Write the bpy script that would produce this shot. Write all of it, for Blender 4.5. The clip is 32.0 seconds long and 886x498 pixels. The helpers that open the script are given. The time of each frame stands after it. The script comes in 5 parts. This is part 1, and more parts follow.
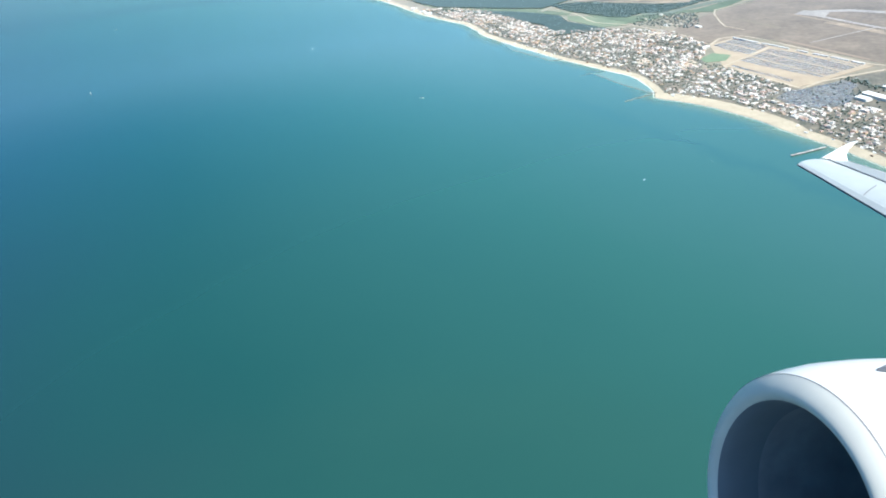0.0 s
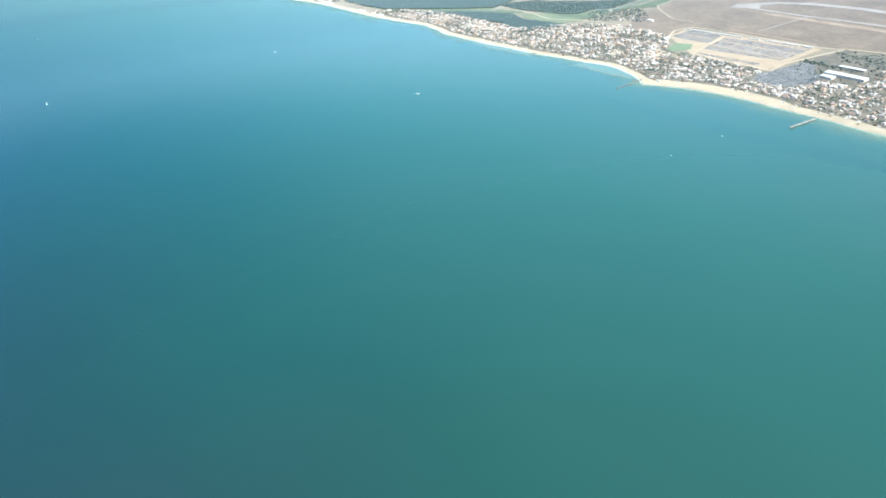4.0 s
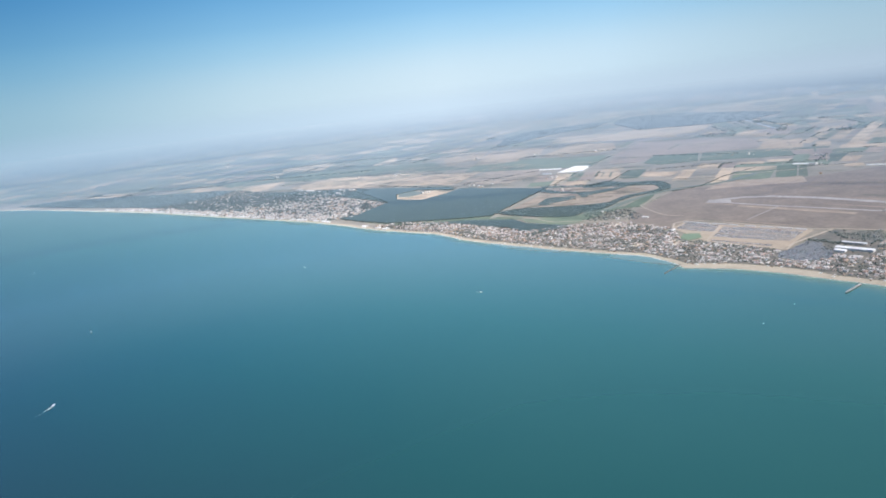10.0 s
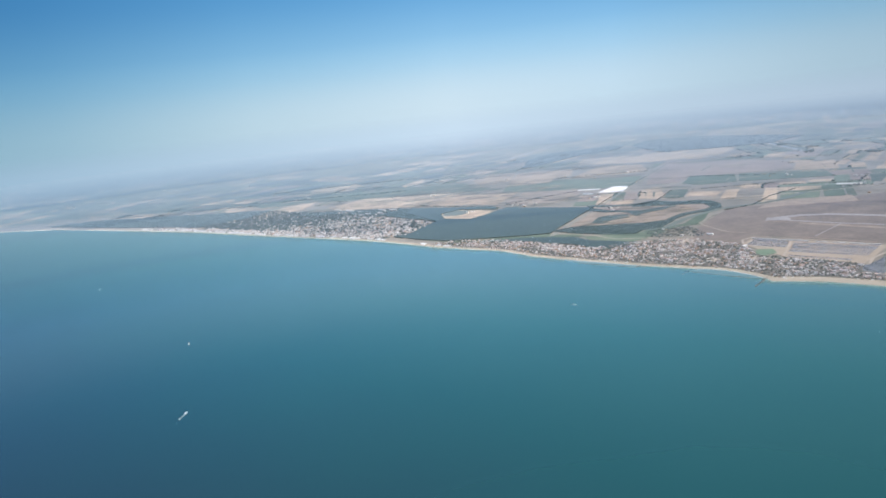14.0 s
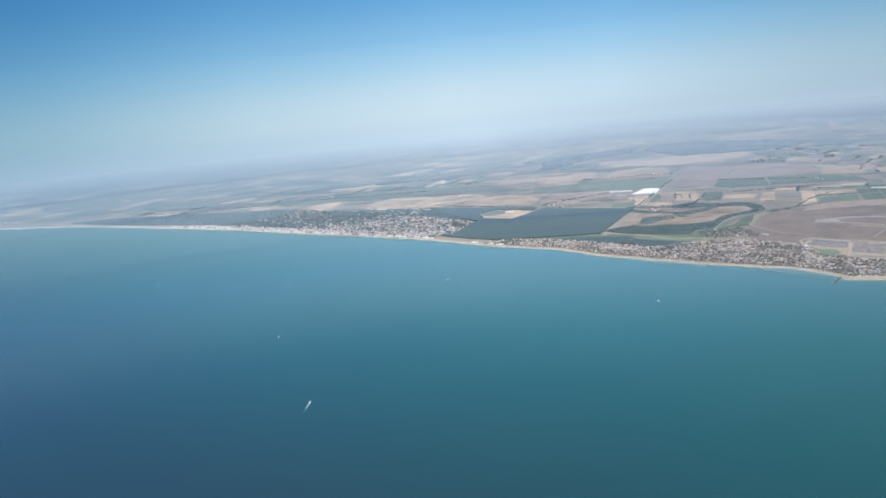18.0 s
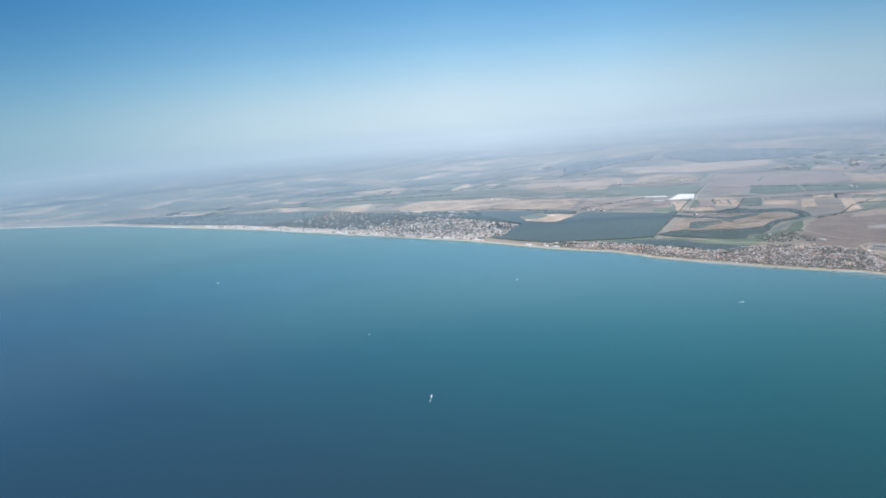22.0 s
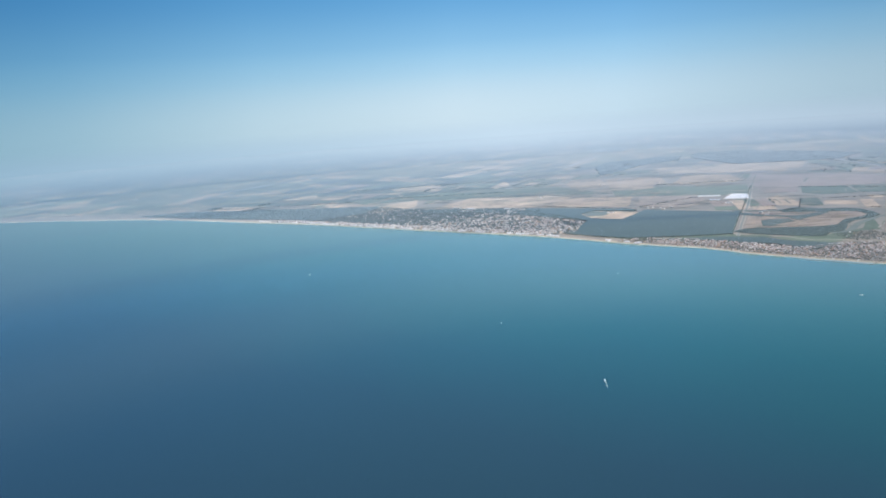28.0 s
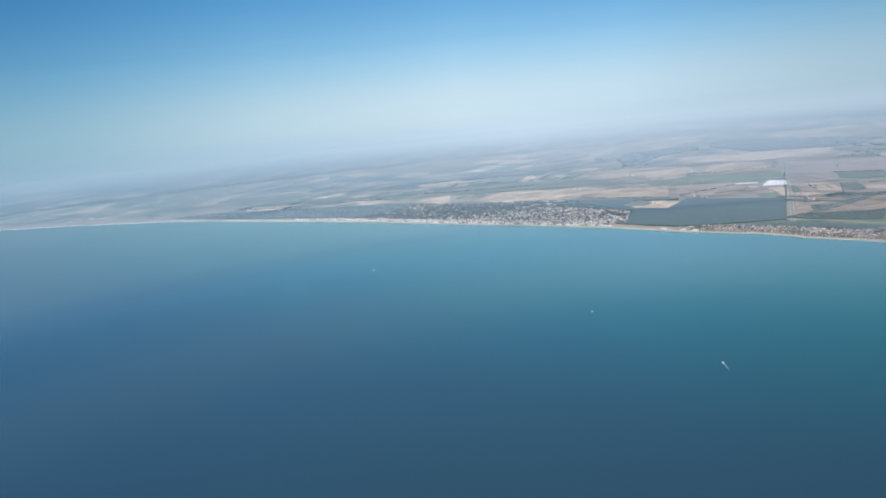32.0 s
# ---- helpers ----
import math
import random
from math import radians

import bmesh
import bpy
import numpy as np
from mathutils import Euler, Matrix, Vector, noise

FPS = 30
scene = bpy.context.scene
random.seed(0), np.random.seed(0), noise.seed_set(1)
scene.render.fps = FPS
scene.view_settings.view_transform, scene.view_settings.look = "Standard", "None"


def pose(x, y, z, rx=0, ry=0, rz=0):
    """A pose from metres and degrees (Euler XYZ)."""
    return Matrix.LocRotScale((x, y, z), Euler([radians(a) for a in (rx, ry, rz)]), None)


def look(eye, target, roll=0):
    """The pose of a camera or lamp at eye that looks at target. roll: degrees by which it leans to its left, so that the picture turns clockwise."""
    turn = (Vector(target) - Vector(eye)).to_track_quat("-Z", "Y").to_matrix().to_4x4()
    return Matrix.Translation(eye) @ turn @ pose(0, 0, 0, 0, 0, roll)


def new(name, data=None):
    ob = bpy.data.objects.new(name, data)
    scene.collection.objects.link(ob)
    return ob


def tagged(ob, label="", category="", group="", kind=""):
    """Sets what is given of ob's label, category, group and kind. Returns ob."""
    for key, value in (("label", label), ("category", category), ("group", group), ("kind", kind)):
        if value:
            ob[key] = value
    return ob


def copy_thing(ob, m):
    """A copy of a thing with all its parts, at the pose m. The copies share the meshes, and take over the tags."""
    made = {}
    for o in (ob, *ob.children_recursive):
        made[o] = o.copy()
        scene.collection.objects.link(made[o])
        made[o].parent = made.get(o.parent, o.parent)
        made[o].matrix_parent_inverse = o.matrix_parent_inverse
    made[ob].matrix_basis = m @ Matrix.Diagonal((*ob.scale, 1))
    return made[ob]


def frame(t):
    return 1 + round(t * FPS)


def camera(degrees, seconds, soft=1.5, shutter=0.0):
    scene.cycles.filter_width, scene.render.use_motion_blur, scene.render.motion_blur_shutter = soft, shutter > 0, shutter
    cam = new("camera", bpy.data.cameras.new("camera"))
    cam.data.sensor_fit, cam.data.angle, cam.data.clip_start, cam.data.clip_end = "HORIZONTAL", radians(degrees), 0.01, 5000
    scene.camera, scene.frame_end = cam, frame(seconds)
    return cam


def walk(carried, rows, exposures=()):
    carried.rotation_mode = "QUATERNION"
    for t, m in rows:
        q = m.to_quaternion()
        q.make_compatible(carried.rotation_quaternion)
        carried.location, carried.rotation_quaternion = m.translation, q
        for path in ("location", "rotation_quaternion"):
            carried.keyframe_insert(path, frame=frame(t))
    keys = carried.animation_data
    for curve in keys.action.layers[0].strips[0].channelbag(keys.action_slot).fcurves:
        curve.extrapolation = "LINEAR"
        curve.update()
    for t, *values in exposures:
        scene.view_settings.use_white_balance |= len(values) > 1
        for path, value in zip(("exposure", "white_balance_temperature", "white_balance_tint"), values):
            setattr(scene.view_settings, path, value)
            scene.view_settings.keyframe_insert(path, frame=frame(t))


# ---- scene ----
cam = camera(66.1, 32.0, soft=1.8)
PATH = [
    (0, (0.001, 0.001, 131.591), (-0.14, 1.735, 130.604), -6.2),
    (0.5, (-8.913, -1.409, 131.417), (-9.015, 0.324, 130.423), -5.9),
    (1, (-17.822, -2.8, 131.309), (-17.886, -1.067, 130.313), -5.8),
    (1.5, (-26.722, -4.157, 131.314), (-26.746, -2.423, 130.317), -5.6),
    (2, (-35.615, -5.447, 131.45), (-35.601, -3.713, 130.453), -5.6),
    (2.5, (-44.492, -6.624, 131.726), (-44.44, -4.891, 130.729), -5.6),
    (4.5, (-79.564, -9.687, 134.149), (-79.37, -7.962, 133.156), -5.2),
    (5, (-88.5, -9.873, 134.859), (-88.271, -8.147, 133.875), -5.1),
    (5.5, (-97.469, -9.824, 135.575), (-97.205, -8.085, 134.622), -5.6),
    (6, (-106.458, -9.555, 136.272), (-106.16, -7.798, 135.362), -6.1),
    (6.5, (-115.434, -9.111, 136.932), (-115.101, -7.338, 136.068), -6.2),
    (7, (-124.395, -8.503, 137.547), (-124.03, -6.713, 136.735), -6.3),
    (7.5, (-133.329, -7.76, 138.137), (-132.939, -5.95, 137.381), -6.8),
    (8, (-142.225, -6.938, 138.716), (-141.802, -5.111, 138.02), -6.6),
    (8.5, (-151.115, -6.033, 139.277), (-150.663, -4.191, 138.642), -6.6),
    (9, (-160.008, -5.091, 139.804), (-159.532, -3.236, 139.229), -6.4),
    (9.5, (-168.913, -4.128, 140.274), (-168.419, -2.26, 139.756), -6.5),
    (10, (-177.844, -3.103, 140.66), (-177.334, -1.224, 140.201), -6.6),
    (10.5, (-186.792, -1.997, 140.963), (-186.271, -0.109, 140.558), -6.9),
    (11, (-195.761, -0.824, 141.215), (-195.235, 1.07, 140.844), -6.9),
    (11.5, (-204.766, 0.427, 141.456), (-204.236, 2.323, 141.105), -7.0),
    (12, (-213.785, 1.708, 141.734), (-213.252, 3.605, 141.392), -7.0),
    (12.5, (-222.82, 2.992, 142.083), (-222.285, 4.888, 141.741), -7.0),
    (13, (-231.846, 4.215, 142.537), (-231.31, 6.109, 142.181), -6.7),
    (13.5, (-240.86, 5.384, 143.116), (-240.325, 7.274, 142.74), -6.7),
    (14, (-249.88, 6.535, 143.798), (-249.342, 8.421, 143.405), -6.4),
    (14.5, (-258.917, 7.711, 144.529), (-258.375, 9.594, 144.129), -6.2),
    (16.5, (-295.621, 13.027, 147.532), (-295.06, 14.906, 147.141), -6.1),
    (17, (-304.713, 14.598, 148.205), (-304.145, 16.476, 147.817), -5.9),
    (17.5, (-313.801, 16.241, 148.852), (-313.229, 18.117, 148.462), -5.9),
    (18, (-322.891, 17.894, 149.48), (-322.316, 19.769, 149.089), -5.7),
    (18.5, (-331.977, 19.55, 150.097), (-331.4, 21.425, 149.71), -5.7),
    (19, (-341.056, 21.22, 150.699), (-340.475, 23.095, 150.314), -5.7),
    (19.5, (-350.121, 22.921, 151.275), (-349.537, 24.795, 150.891), -5.5),
    (20, (-359.176, 24.659, 151.819), (-358.588, 26.532, 151.435), -5.5),
    (20.5, (-368.218, 26.436, 152.338), (-367.627, 28.308, 151.955), -5.4),
    (21, (-377.243, 28.25, 152.835), (-376.649, 30.121, 152.453), -5.3),
    (21.5, (-386.247, 30.067, 153.31), (-385.649, 31.937, 152.929), -5.2),
    (22, (-395.231, 31.882, 153.763), (-394.629, 33.751, 153.384), -4.9),
    (22.5, (-404.198, 33.68, 154.194), (-403.591, 35.548, 153.816), -4.7),
    (23, (-413.143, 35.462, 154.598), (-412.533, 37.329, 154.218), -4.7),
    (23.5, (-422.072, 37.248, 154.954), (-421.461, 39.114, 154.575), -4.4),
    (24, (-430.972, 39.054, 155.273), (-430.358, 40.92, 154.894), -4.4),
    (24.5, (-439.844, 40.875, 155.559), (-439.226, 42.739, 155.18), -4.3),
    (25, (-448.698, 42.729, 155.823), (-448.081, 44.593, 155.443), -4.2),
    (25.5, (-457.532, 44.612, 156.078), (-456.911, 46.476, 155.699), -4.2),
    (27.5, (-492.613, 52.557, 157.149), (-491.985, 54.417, 156.769), -4.0),
    (28, (-501.382, 54.738, 157.452), (-500.751, 56.598, 157.072), -4.2),
    (28.5, (-510.142, 56.977, 157.766), (-509.508, 58.835, 157.383), -3.9),
    (29, (-518.882, 59.243, 158.12), (-518.247, 61.1, 157.734), -3.9),
    (29.5, (-527.611, 61.524, 158.523), (-526.976, 63.381, 158.139), -4.2),
    (30, (-536.337, 63.808, 158.97), (-535.7, 65.664, 158.585), -4.3),
    (30.5, (-545.066, 66.096, 159.452), (-544.429, 67.952, 159.066), -4.6),
    (31, (-553.802, 68.383, 159.96), (-553.164, 70.238, 159.57), -4.9),
    (31.5, (-562.545, 70.689, 160.491), (-561.906, 72.543, 160.099), -5.2),
    (32, (-571.294, 73.01, 161.039), (-570.655, 74.864, 160.648), -5.6),
]
EXPOSURES = [(0.0, 0.92, 6280, 5), (5.0, 1.14, 6560, 4), (7.0, 1.08, 6720, 9), (9.0, 0.64, 6470, 14), (11.5, 0.36, 6520, 15.5), (13.0, 0.36, 6460, 15), (20.0, 0.36, 6450, 15), (32.0, 0.36, 6460, 14)]
walk(cam, [(t, look(eye, target, roll)) for t, eye, target, roll in PATH], EXPOSURES)

# ---- world and sun: late-summer afternoon, the sun behind the viewer ----
SUN_ELEVATION, SUN_AZIMUTH = radians(54), radians(136)
world = bpy.data.worlds.new("world")
scene.world = world
world.use_nodes = True
nt = world.node_tree
sky = nt.nodes.new("ShaderNodeTexSky")
sky.sky_type, sky.sun_disc = "NISHITA", False
sky.sun_elevation, sky.sun_rotation = SUN_ELEVATION, SUN_AZIMUTH
sky.altitude, sky.air_density, sky.dust_density, sky.ozone_density = 100.0, 1.0, 0.6, 3.0
nt.links.new(sky.outputs[0], nt.nodes["Background"].inputs[0])
nt.nodes["Background"].inputs[1].default_value = 0.12
sun_data = bpy.data.lights.new("sun", "SUN")
sun_data.energy, sun_data.angle, sun_data.color = 4.3, radians(0.6), (1.0, 0.95, 0.87)
sun = new("sun", sun_data)
_ce = math.cos(SUN_ELEVATION)
sun.matrix_world = look((0, 0, 400), (-400 * math.sin(SUN_AZIMUTH) * _ce, -400 * math.cos(SUN_AZIMUTH) * _ce, 400 - 400 * math.sin(SUN_ELEVATION)))


# ---- materials ----
def surface(name, dark, light, size=20.0, fine=2.0, rough=0.9, gloss=1.10, gloss_rough=0.35, vary=0.0, island=0.0, bump=0.0, mid=None, sheen=0.0, tint=(0.95, 0.94, 1.0)):
    """A matt surface, mottled at two scales, with a faint gloss that grows towards grazing sight; its tint and sheen
    stand in for haze.
    vary: spread of brightness between objects; island: between the pieces of one mesh."""
    m = bpy.data.materials.new(name)
    m.use_nodes = True
    t = m.node_tree
    n, l = t.nodes, t.links
    n.clear()
    out = n.new("ShaderNodeOutputMaterial")
    geo = n.new("ShaderNodeNewGeometry")
    big = n.new("ShaderNodeTexNoise")
    big.inputs["Scale"].default_value, big.inputs["Detail"].default_value = 1.0 / size, 4.0
    small = n.new("ShaderNodeTexNoise")
    small.inputs["Scale"].default_value, small.inputs["Detail"].default_value = 1.0 / fine, 2.0
    for x in (big, small):
        l.new(geo.outputs["Position"], x.inputs["Vector"])
    mix = n.new("ShaderNodeMath")
    mix.operation = "MULTIPLY_ADD"
    l.new(small.outputs["Fac"], mix.inputs[0])
    mix.inputs[1].default_value = 0.45
    half = n.new("ShaderNodeMath")
    half.operation = "MULTIPLY"
    half.inputs[1].default_value = 0.62
    l.new(big.outputs["Fac"], half.inputs[0])
    l.new(half.outputs[0], mix.inputs[2])
    value = mix
    for amount, node, socket in ((vary, "ShaderNodeObjectInfo", "Random"), (island, "ShaderNodeNewGeometry", "Random Per Island")):
        if amount:
            src = n.new(node)
            add = n.new("ShaderNodeMath")
            add.operation = "MULTIPLY_ADD"
            l.new(src.outputs[socket], add.inputs[0])
            add.inputs[1].default_value = amount
            sub = n.new("ShaderNodeMath")
            sub.operation = "SUBTRACT"
            sub.inputs[1].default_value = amount / 2
            l.new(value.outputs[0], sub.inputs[0])
            l.new(sub.outputs[0], add.inputs[2])
            value = add
    ramp = n.new("ShaderNodeValToRGB")
    ramp.color_ramp.elements[0].position, ramp.color_ramp.elements[1].position = 0.3, 0.75
    ramp.color_ramp.elements[0].color, ramp.color_ramp.elements[1].color = (*dark, 1), (*light, 1)
    if mid:
        e = ramp.color_ramp.elements.new(0.52)
        e.color = (*mid, 1)
    l.new(value.outputs[0], ramp.inputs["Fac"])
    diff = n.new("ShaderNodeBsdfDiffuse")
    diff.inputs["Roughness"].default_value = rough
    l.new(ramp.outputs["Color"], diff.inputs["Color"])
    if bump:
        b = n.new("ShaderNodeBump")
        b.inputs["Strength"].default_value, b.inputs["Distance"].default_value = 0.6, bump
        l.new(small.outputs["Fac"], b.inputs["Height"])
        l.new(b.outputs["Normal"], diff.inputs["Normal"])
    last = diff
    if gloss:
        shine = n.new("ShaderNodeBsdfGlossy")
        shine.inputs["Roughness"].default_value = gloss_rough
        shine.inputs["Color"].default_value = (*tint, 1)
        fres = n.new("ShaderNodeFresnel")
        fres.inputs["IOR"].default_value = gloss
        last = n.new("ShaderNodeMixShader")
        least = n.new("ShaderNodeMath")
        least.operation = "MAXIMUM"
        least.inputs[1].default_value = sheen
        l.new(fres.outputs[0], least.inputs[0])
        l.new(least.outputs[0], last.inputs[0])
        l.new(diff.outputs[0], last.inputs[1])
        l.new(shine.outputs[0], last.inputs[2])
    l.new(last.outputs[0], out.inputs["Surface"])
    return m


def plain(name, colour, rough=0.5, metal=0.0, spread=0.12, scale=3.0):
    """Paint, metal or plastic with slight dirt."""
    m = bpy.data.materials.new(name)
    m.use_nodes = True
    n, l = m.node_tree.nodes, m.node_tree.links
    p = n["Principled BSDF"]
    p.inputs["Roughness"].default_value, p.inputs["Metallic"].default_value = rough, metal
    tex = n.new("ShaderNodeTexNoise")
    tex.inputs["Scale"].default_value, tex.inputs["Detail"].default_value = scale, 5.0
    geo = n.new("ShaderNodeNewGeometry")
    l.new(geo.outputs["Position"], tex.inputs["Vector"])
    ramp = n.new("ShaderNodeValToRGB")
    ramp.color_ramp.elements[0].position, ramp.color_ramp.elements[1].position = 0.3, 0.7
    ramp.color_ramp.elements[0].color = (*[c * (1 - spread) for c in colour], 1)
    ramp.color_ramp.elements[1].color = (*[min(1, c * (1 + spread / 2)) for c in colour], 1)
    l.new(tex.outputs["Fac"], ramp.inputs["Fac"])
    l.new(ramp.outputs["Color"], p.inputs["Base Color"])
    return m


def sea_material():
    """Turbid green water towards the shore, bluer out at sea, with ripples and faint currents."""
    m = bpy.data.materials.new("sea_water")
    m.use_nodes = True
    n, l = m.node_tree.nodes, m.node_tree.links
    n.clear()
    out = n.new("ShaderNodeOutputMaterial")
    p = n.new("ShaderNodeBsdfDiffuse")
    geo = n.new("ShaderNodeNewGeometry")
    sep = n.new("ShaderNodeSeparateXYZ")
    l.new(geo.outputs["Position"], sep.inputs[0])
    # distance out from the mean line of the shore
    off = n.new("ShaderNodeVectorMath")
    off.operation = "DOT_PRODUCT"
    off.inputs[1].default_value = (-0.86, -0.51, 0)
    l.new(geo.outputs["Position"], off.inputs[0])
    drift = n.new("ShaderNodeTexNoise")
    drift.inputs["Scale"].default_value, drift.inputs["Detail"].default_value = 1 / 130.0, 5.0
    l.new(geo.outputs["Position"], drift.inputs["Vector"])
    bend = n.new("ShaderNodeMath")
    bend.operation = "MULTIPLY_ADD"
    l.new(drift.outputs["Fac"], bend.inputs[0])
    bend.inputs[1].default_value = 110.0
    l.new(off.outputs["Value"], bend.inputs[2])
    rng = n.new("ShaderNodeMapRange")
    rng.inputs["From Min"].default_value, rng.inputs["From Max"].default_value = -330.0, 560.0
    l.new(bend.outputs[0], rng.inputs["Value"])
    ramp = n.new("ShaderNodeValToRGB")
    r = ramp.color_ramp
    r.elements[0].position, r.elements[0].color = 0.0, (0.082, 0.225, 0.205, 1)
    r.elements[1].position, r.elements[1].color = 1.0, (0.016, 0.041, 0.066, 1)
    for pos, col in ((0.10, (0.060, 0.152, 0.130)), (0.26, (0.030, 0.114, 0.089)), (0.42, (0.0145, 0.076, 0.066)), (0.50, (0.0145, 0.057, 0.059)), (0.60, (0.0165, 0.043, 0.053)), (0.74, (0.0165, 0.041, 0.057))):
        e = r.elements.new(pos)
        e.color = (*col, 1)
    l.new(rng.outputs[0], ramp.inputs["Fac"])
    # a dark ragged belt of weed on the bed, some way off the southern beach
    ragged = n.new("ShaderNodeTexNoise")
    ragged.inputs["Scale"].default_value, ragged.inputs["Detail"].default_value = 1 / 17.0, 4.0
    l.new(geo.outputs["Position"], ragged.inputs["Vector"])
    belt = n.new("ShaderNodeMath")
    belt.operation = "MULTIPLY_ADD"
    l.new(ragged.outputs["Fac"], belt.inputs[0])
    belt.inputs[1].default_value = 22.0
    l.new(off.outputs["Value"], belt.inputs[2])
    band = n.new("ShaderNodeMapRange")
    band.inputs["From Min"].default_value, band.inputs["From Max"].default_value = -246.0, -230.0
    l.new(belt.outputs[0], band.inputs["Value"])
    hump = n.new("ShaderNodeValToRGB")
    hump.color_ramp.elements[0].position, hump.color_ramp.elements[0].color = 0.0, (0, 0, 0, 1)
    hump.color_ramp.elements[1].position, hump.color_ramp.elements[1].color = 1.0, (0, 0, 0, 1)
    top = hump.color_ramp.elements.new(0.5)
    top.color = (0.20, 0.20, 0.20, 1)
    l.new(band.outputs[0], hump.inputs["Fac"])
    south = n.new("ShaderNodeMapRange")
    south.inputs["From Min"].default_value, south.inputs["From Max"].default_value = 460.0, 380.0
    l.new(sep.outputs["Y"], south.inputs["Value"])
    both = n.new("ShaderNodeMath")
    both.operation = "MULTIPLY"
    l.new(hump.outputs["Color"], both.inputs[0])
    l.new(south.outputs[0], both.inputs[1])
    weed = n.new("ShaderNodeMix")
    weed.data_type = "RGBA"
    l.new(both.outputs[0], weed.inputs[0])
    l.new(ramp.outputs["Color"], weed.inputs[6])
    weed.inputs[7].default_value = (0.016, 0.085, 0.105, 1)
    # fall-off towards steep views, painted as a colour that darkens to the south
    south_of = n.new("ShaderNodeMath")
    south_of.operation = "MULTIPLY_ADD"
    l.new(drift.outputs["Fac"], south_of.inputs[0])
    south_of.inputs[1].default_value = 90.0
    l.new(sep.outputs["Y"], south_of.inputs[2])
    south_dim = n.new("ShaderNodeMapRange")
    south_dim.interpolation_type = "SMOOTHSTEP"
    for key, value in (("From Min", 150.0), ("From Max", 580.0), ("To Min", 0.79), ("To Max", 1.10)):
        south_dim.inputs[key].default_value = value
    l.new(south_of.outputs[0], south_dim.inputs["Value"])
    tone = n.new("ShaderNodeVectorMath")
    tone.operation = "SCALE"
    l.new(weed.outputs[2], tone.inputs[0])
    l.new(south_dim.outputs[0], tone.inputs["Scale"])
    l.new(tone.outputs[0], p.inputs["Color"])
    shine = n.new("ShaderNodeBsdfGlossy")
    shine.inputs["Roughness"].default_value = 0.16
    shine.inputs["Color"].default_value = (0.80, 0.89, 0.93, 1)
    wave = n.new("ShaderNodeTexNoise")
    wave.inputs["Scale"].default_value, wave.inputs["Detail"].default_value = 0.35, 5.0
    l.new(geo.outputs["Position"], wave.inputs["Vector"])
    b = n.new("ShaderNodeBump")
    b.inputs["Strength"].default_value, b.inputs["Distance"].default_value = 0.2, 0.1
    l.new(wave.outputs["Fac"], b.inputs["Height"])
    l.new(b.outputs["Normal"], shine.inputs["Normal"])
    fres = n.new("ShaderNodeFresnel")
    fres.inputs["IOR"].default_value = 1.37
    twice = n.new("ShaderNodeMath")
    twice.operation, twice.use_clamp = "MULTIPLY", True
    twice.inputs[1].default_value = 1.9
    l.new(fres.outputs[0], twice.inputs[0])
    most = n.new("ShaderNodeMath")
    most.operation = "MINIMUM"
    most.inputs[1].default_value = 0.55
    l.new(twice.outputs[0], most.inputs[0])
    mix = n.new("ShaderNodeMixShader")
    l.new(most.outputs[0], mix.inputs[0])
    l.new(p.outputs[0], mix.inputs[1])
    l.new(shine.outputs[0], mix.inputs[2])
    l.new(mix.outputs[0], out.inputs["Surface"])
    return m


SEA = sea_material()
DRY = surface("dry_ground", (0.165, 0.165, 0.122), (0.35, 0.295, 0.22), 60, 6, mid=(0.25, 0.222, 0.168))
AIRFIELD = surface("airfield_grass", (0.138, 0.115, 0.090), (0.285, 0.23, 0.176), 24, 4, mid=(0.207, 0.168, 0.129))
SAND = surface("beach_sand", (0.36, 0.31, 0.235), (0.52, 0.46, 0.355), 9, 1.6)
TRACK = surface("pale_track", (0.38, 0.32, 0.24), (0.52, 0.445, 0.345), 15, 2)
FOAM = surface("surf_foam", (0.44, 0.50, 0.48), (0.72, 0.74, 0.70), 5, 1, gloss=0)
DRYGRASS = surface("dry_grass", (0.13, 0.118, 0.085), (0.25, 0.21, 0.155), 20, 3, island=0.3)
TAN = surface("dry_pasture", (0.225, 0.18, 0.132), (0.44, 0.35, 0.258), 14, 3)
STRAW = surface("stubble_field", (0.32, 0.245, 0.172), (0.58, 0.465, 0.335), 26, 5, vary=0.22, island=0.3, gloss=1.065)
BROWN = surface("ploughed_field", (0.205, 0.16, 0.122), (0.37, 0.285, 0.218), 46, 7, vary=0.3, island=0.3)
GREEN = surface("green_field", (0.095, 0.132, 0.086), (0.185, 0.222, 0.148), 22, 4, vary=0.3, island=0.3, gloss=1.075)
TURF = surface("watered_turf", (0.135, 0.20, 0.12), (0.20, 0.27, 0.17), 8, 1.5)
RIVERGREEN = surface("reed_bed", (0.105, 0.135, 0.105), (0.19, 0.215, 0.165), 9, 2)
OLIVE = surface("scrub_field", (0.066, 0.098, 0.066), (0.175, 0.192, 0.130), 24, 5, vary=0.3, island=0.3, gloss=1.08)
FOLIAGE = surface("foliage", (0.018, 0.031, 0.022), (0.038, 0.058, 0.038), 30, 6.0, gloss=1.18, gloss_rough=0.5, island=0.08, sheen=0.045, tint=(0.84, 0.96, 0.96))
# blue put into these two foliage colours stands in for haze
PINE = surface("pine_foliage", (0.034, 0.056, 0.050), (0.070, 0.098, 0.084), 30, 4.0, gloss=1.25, gloss_rough=0.5, island=0.3, sheen=0.12, tint=(0.82, 0.95, 1.0))
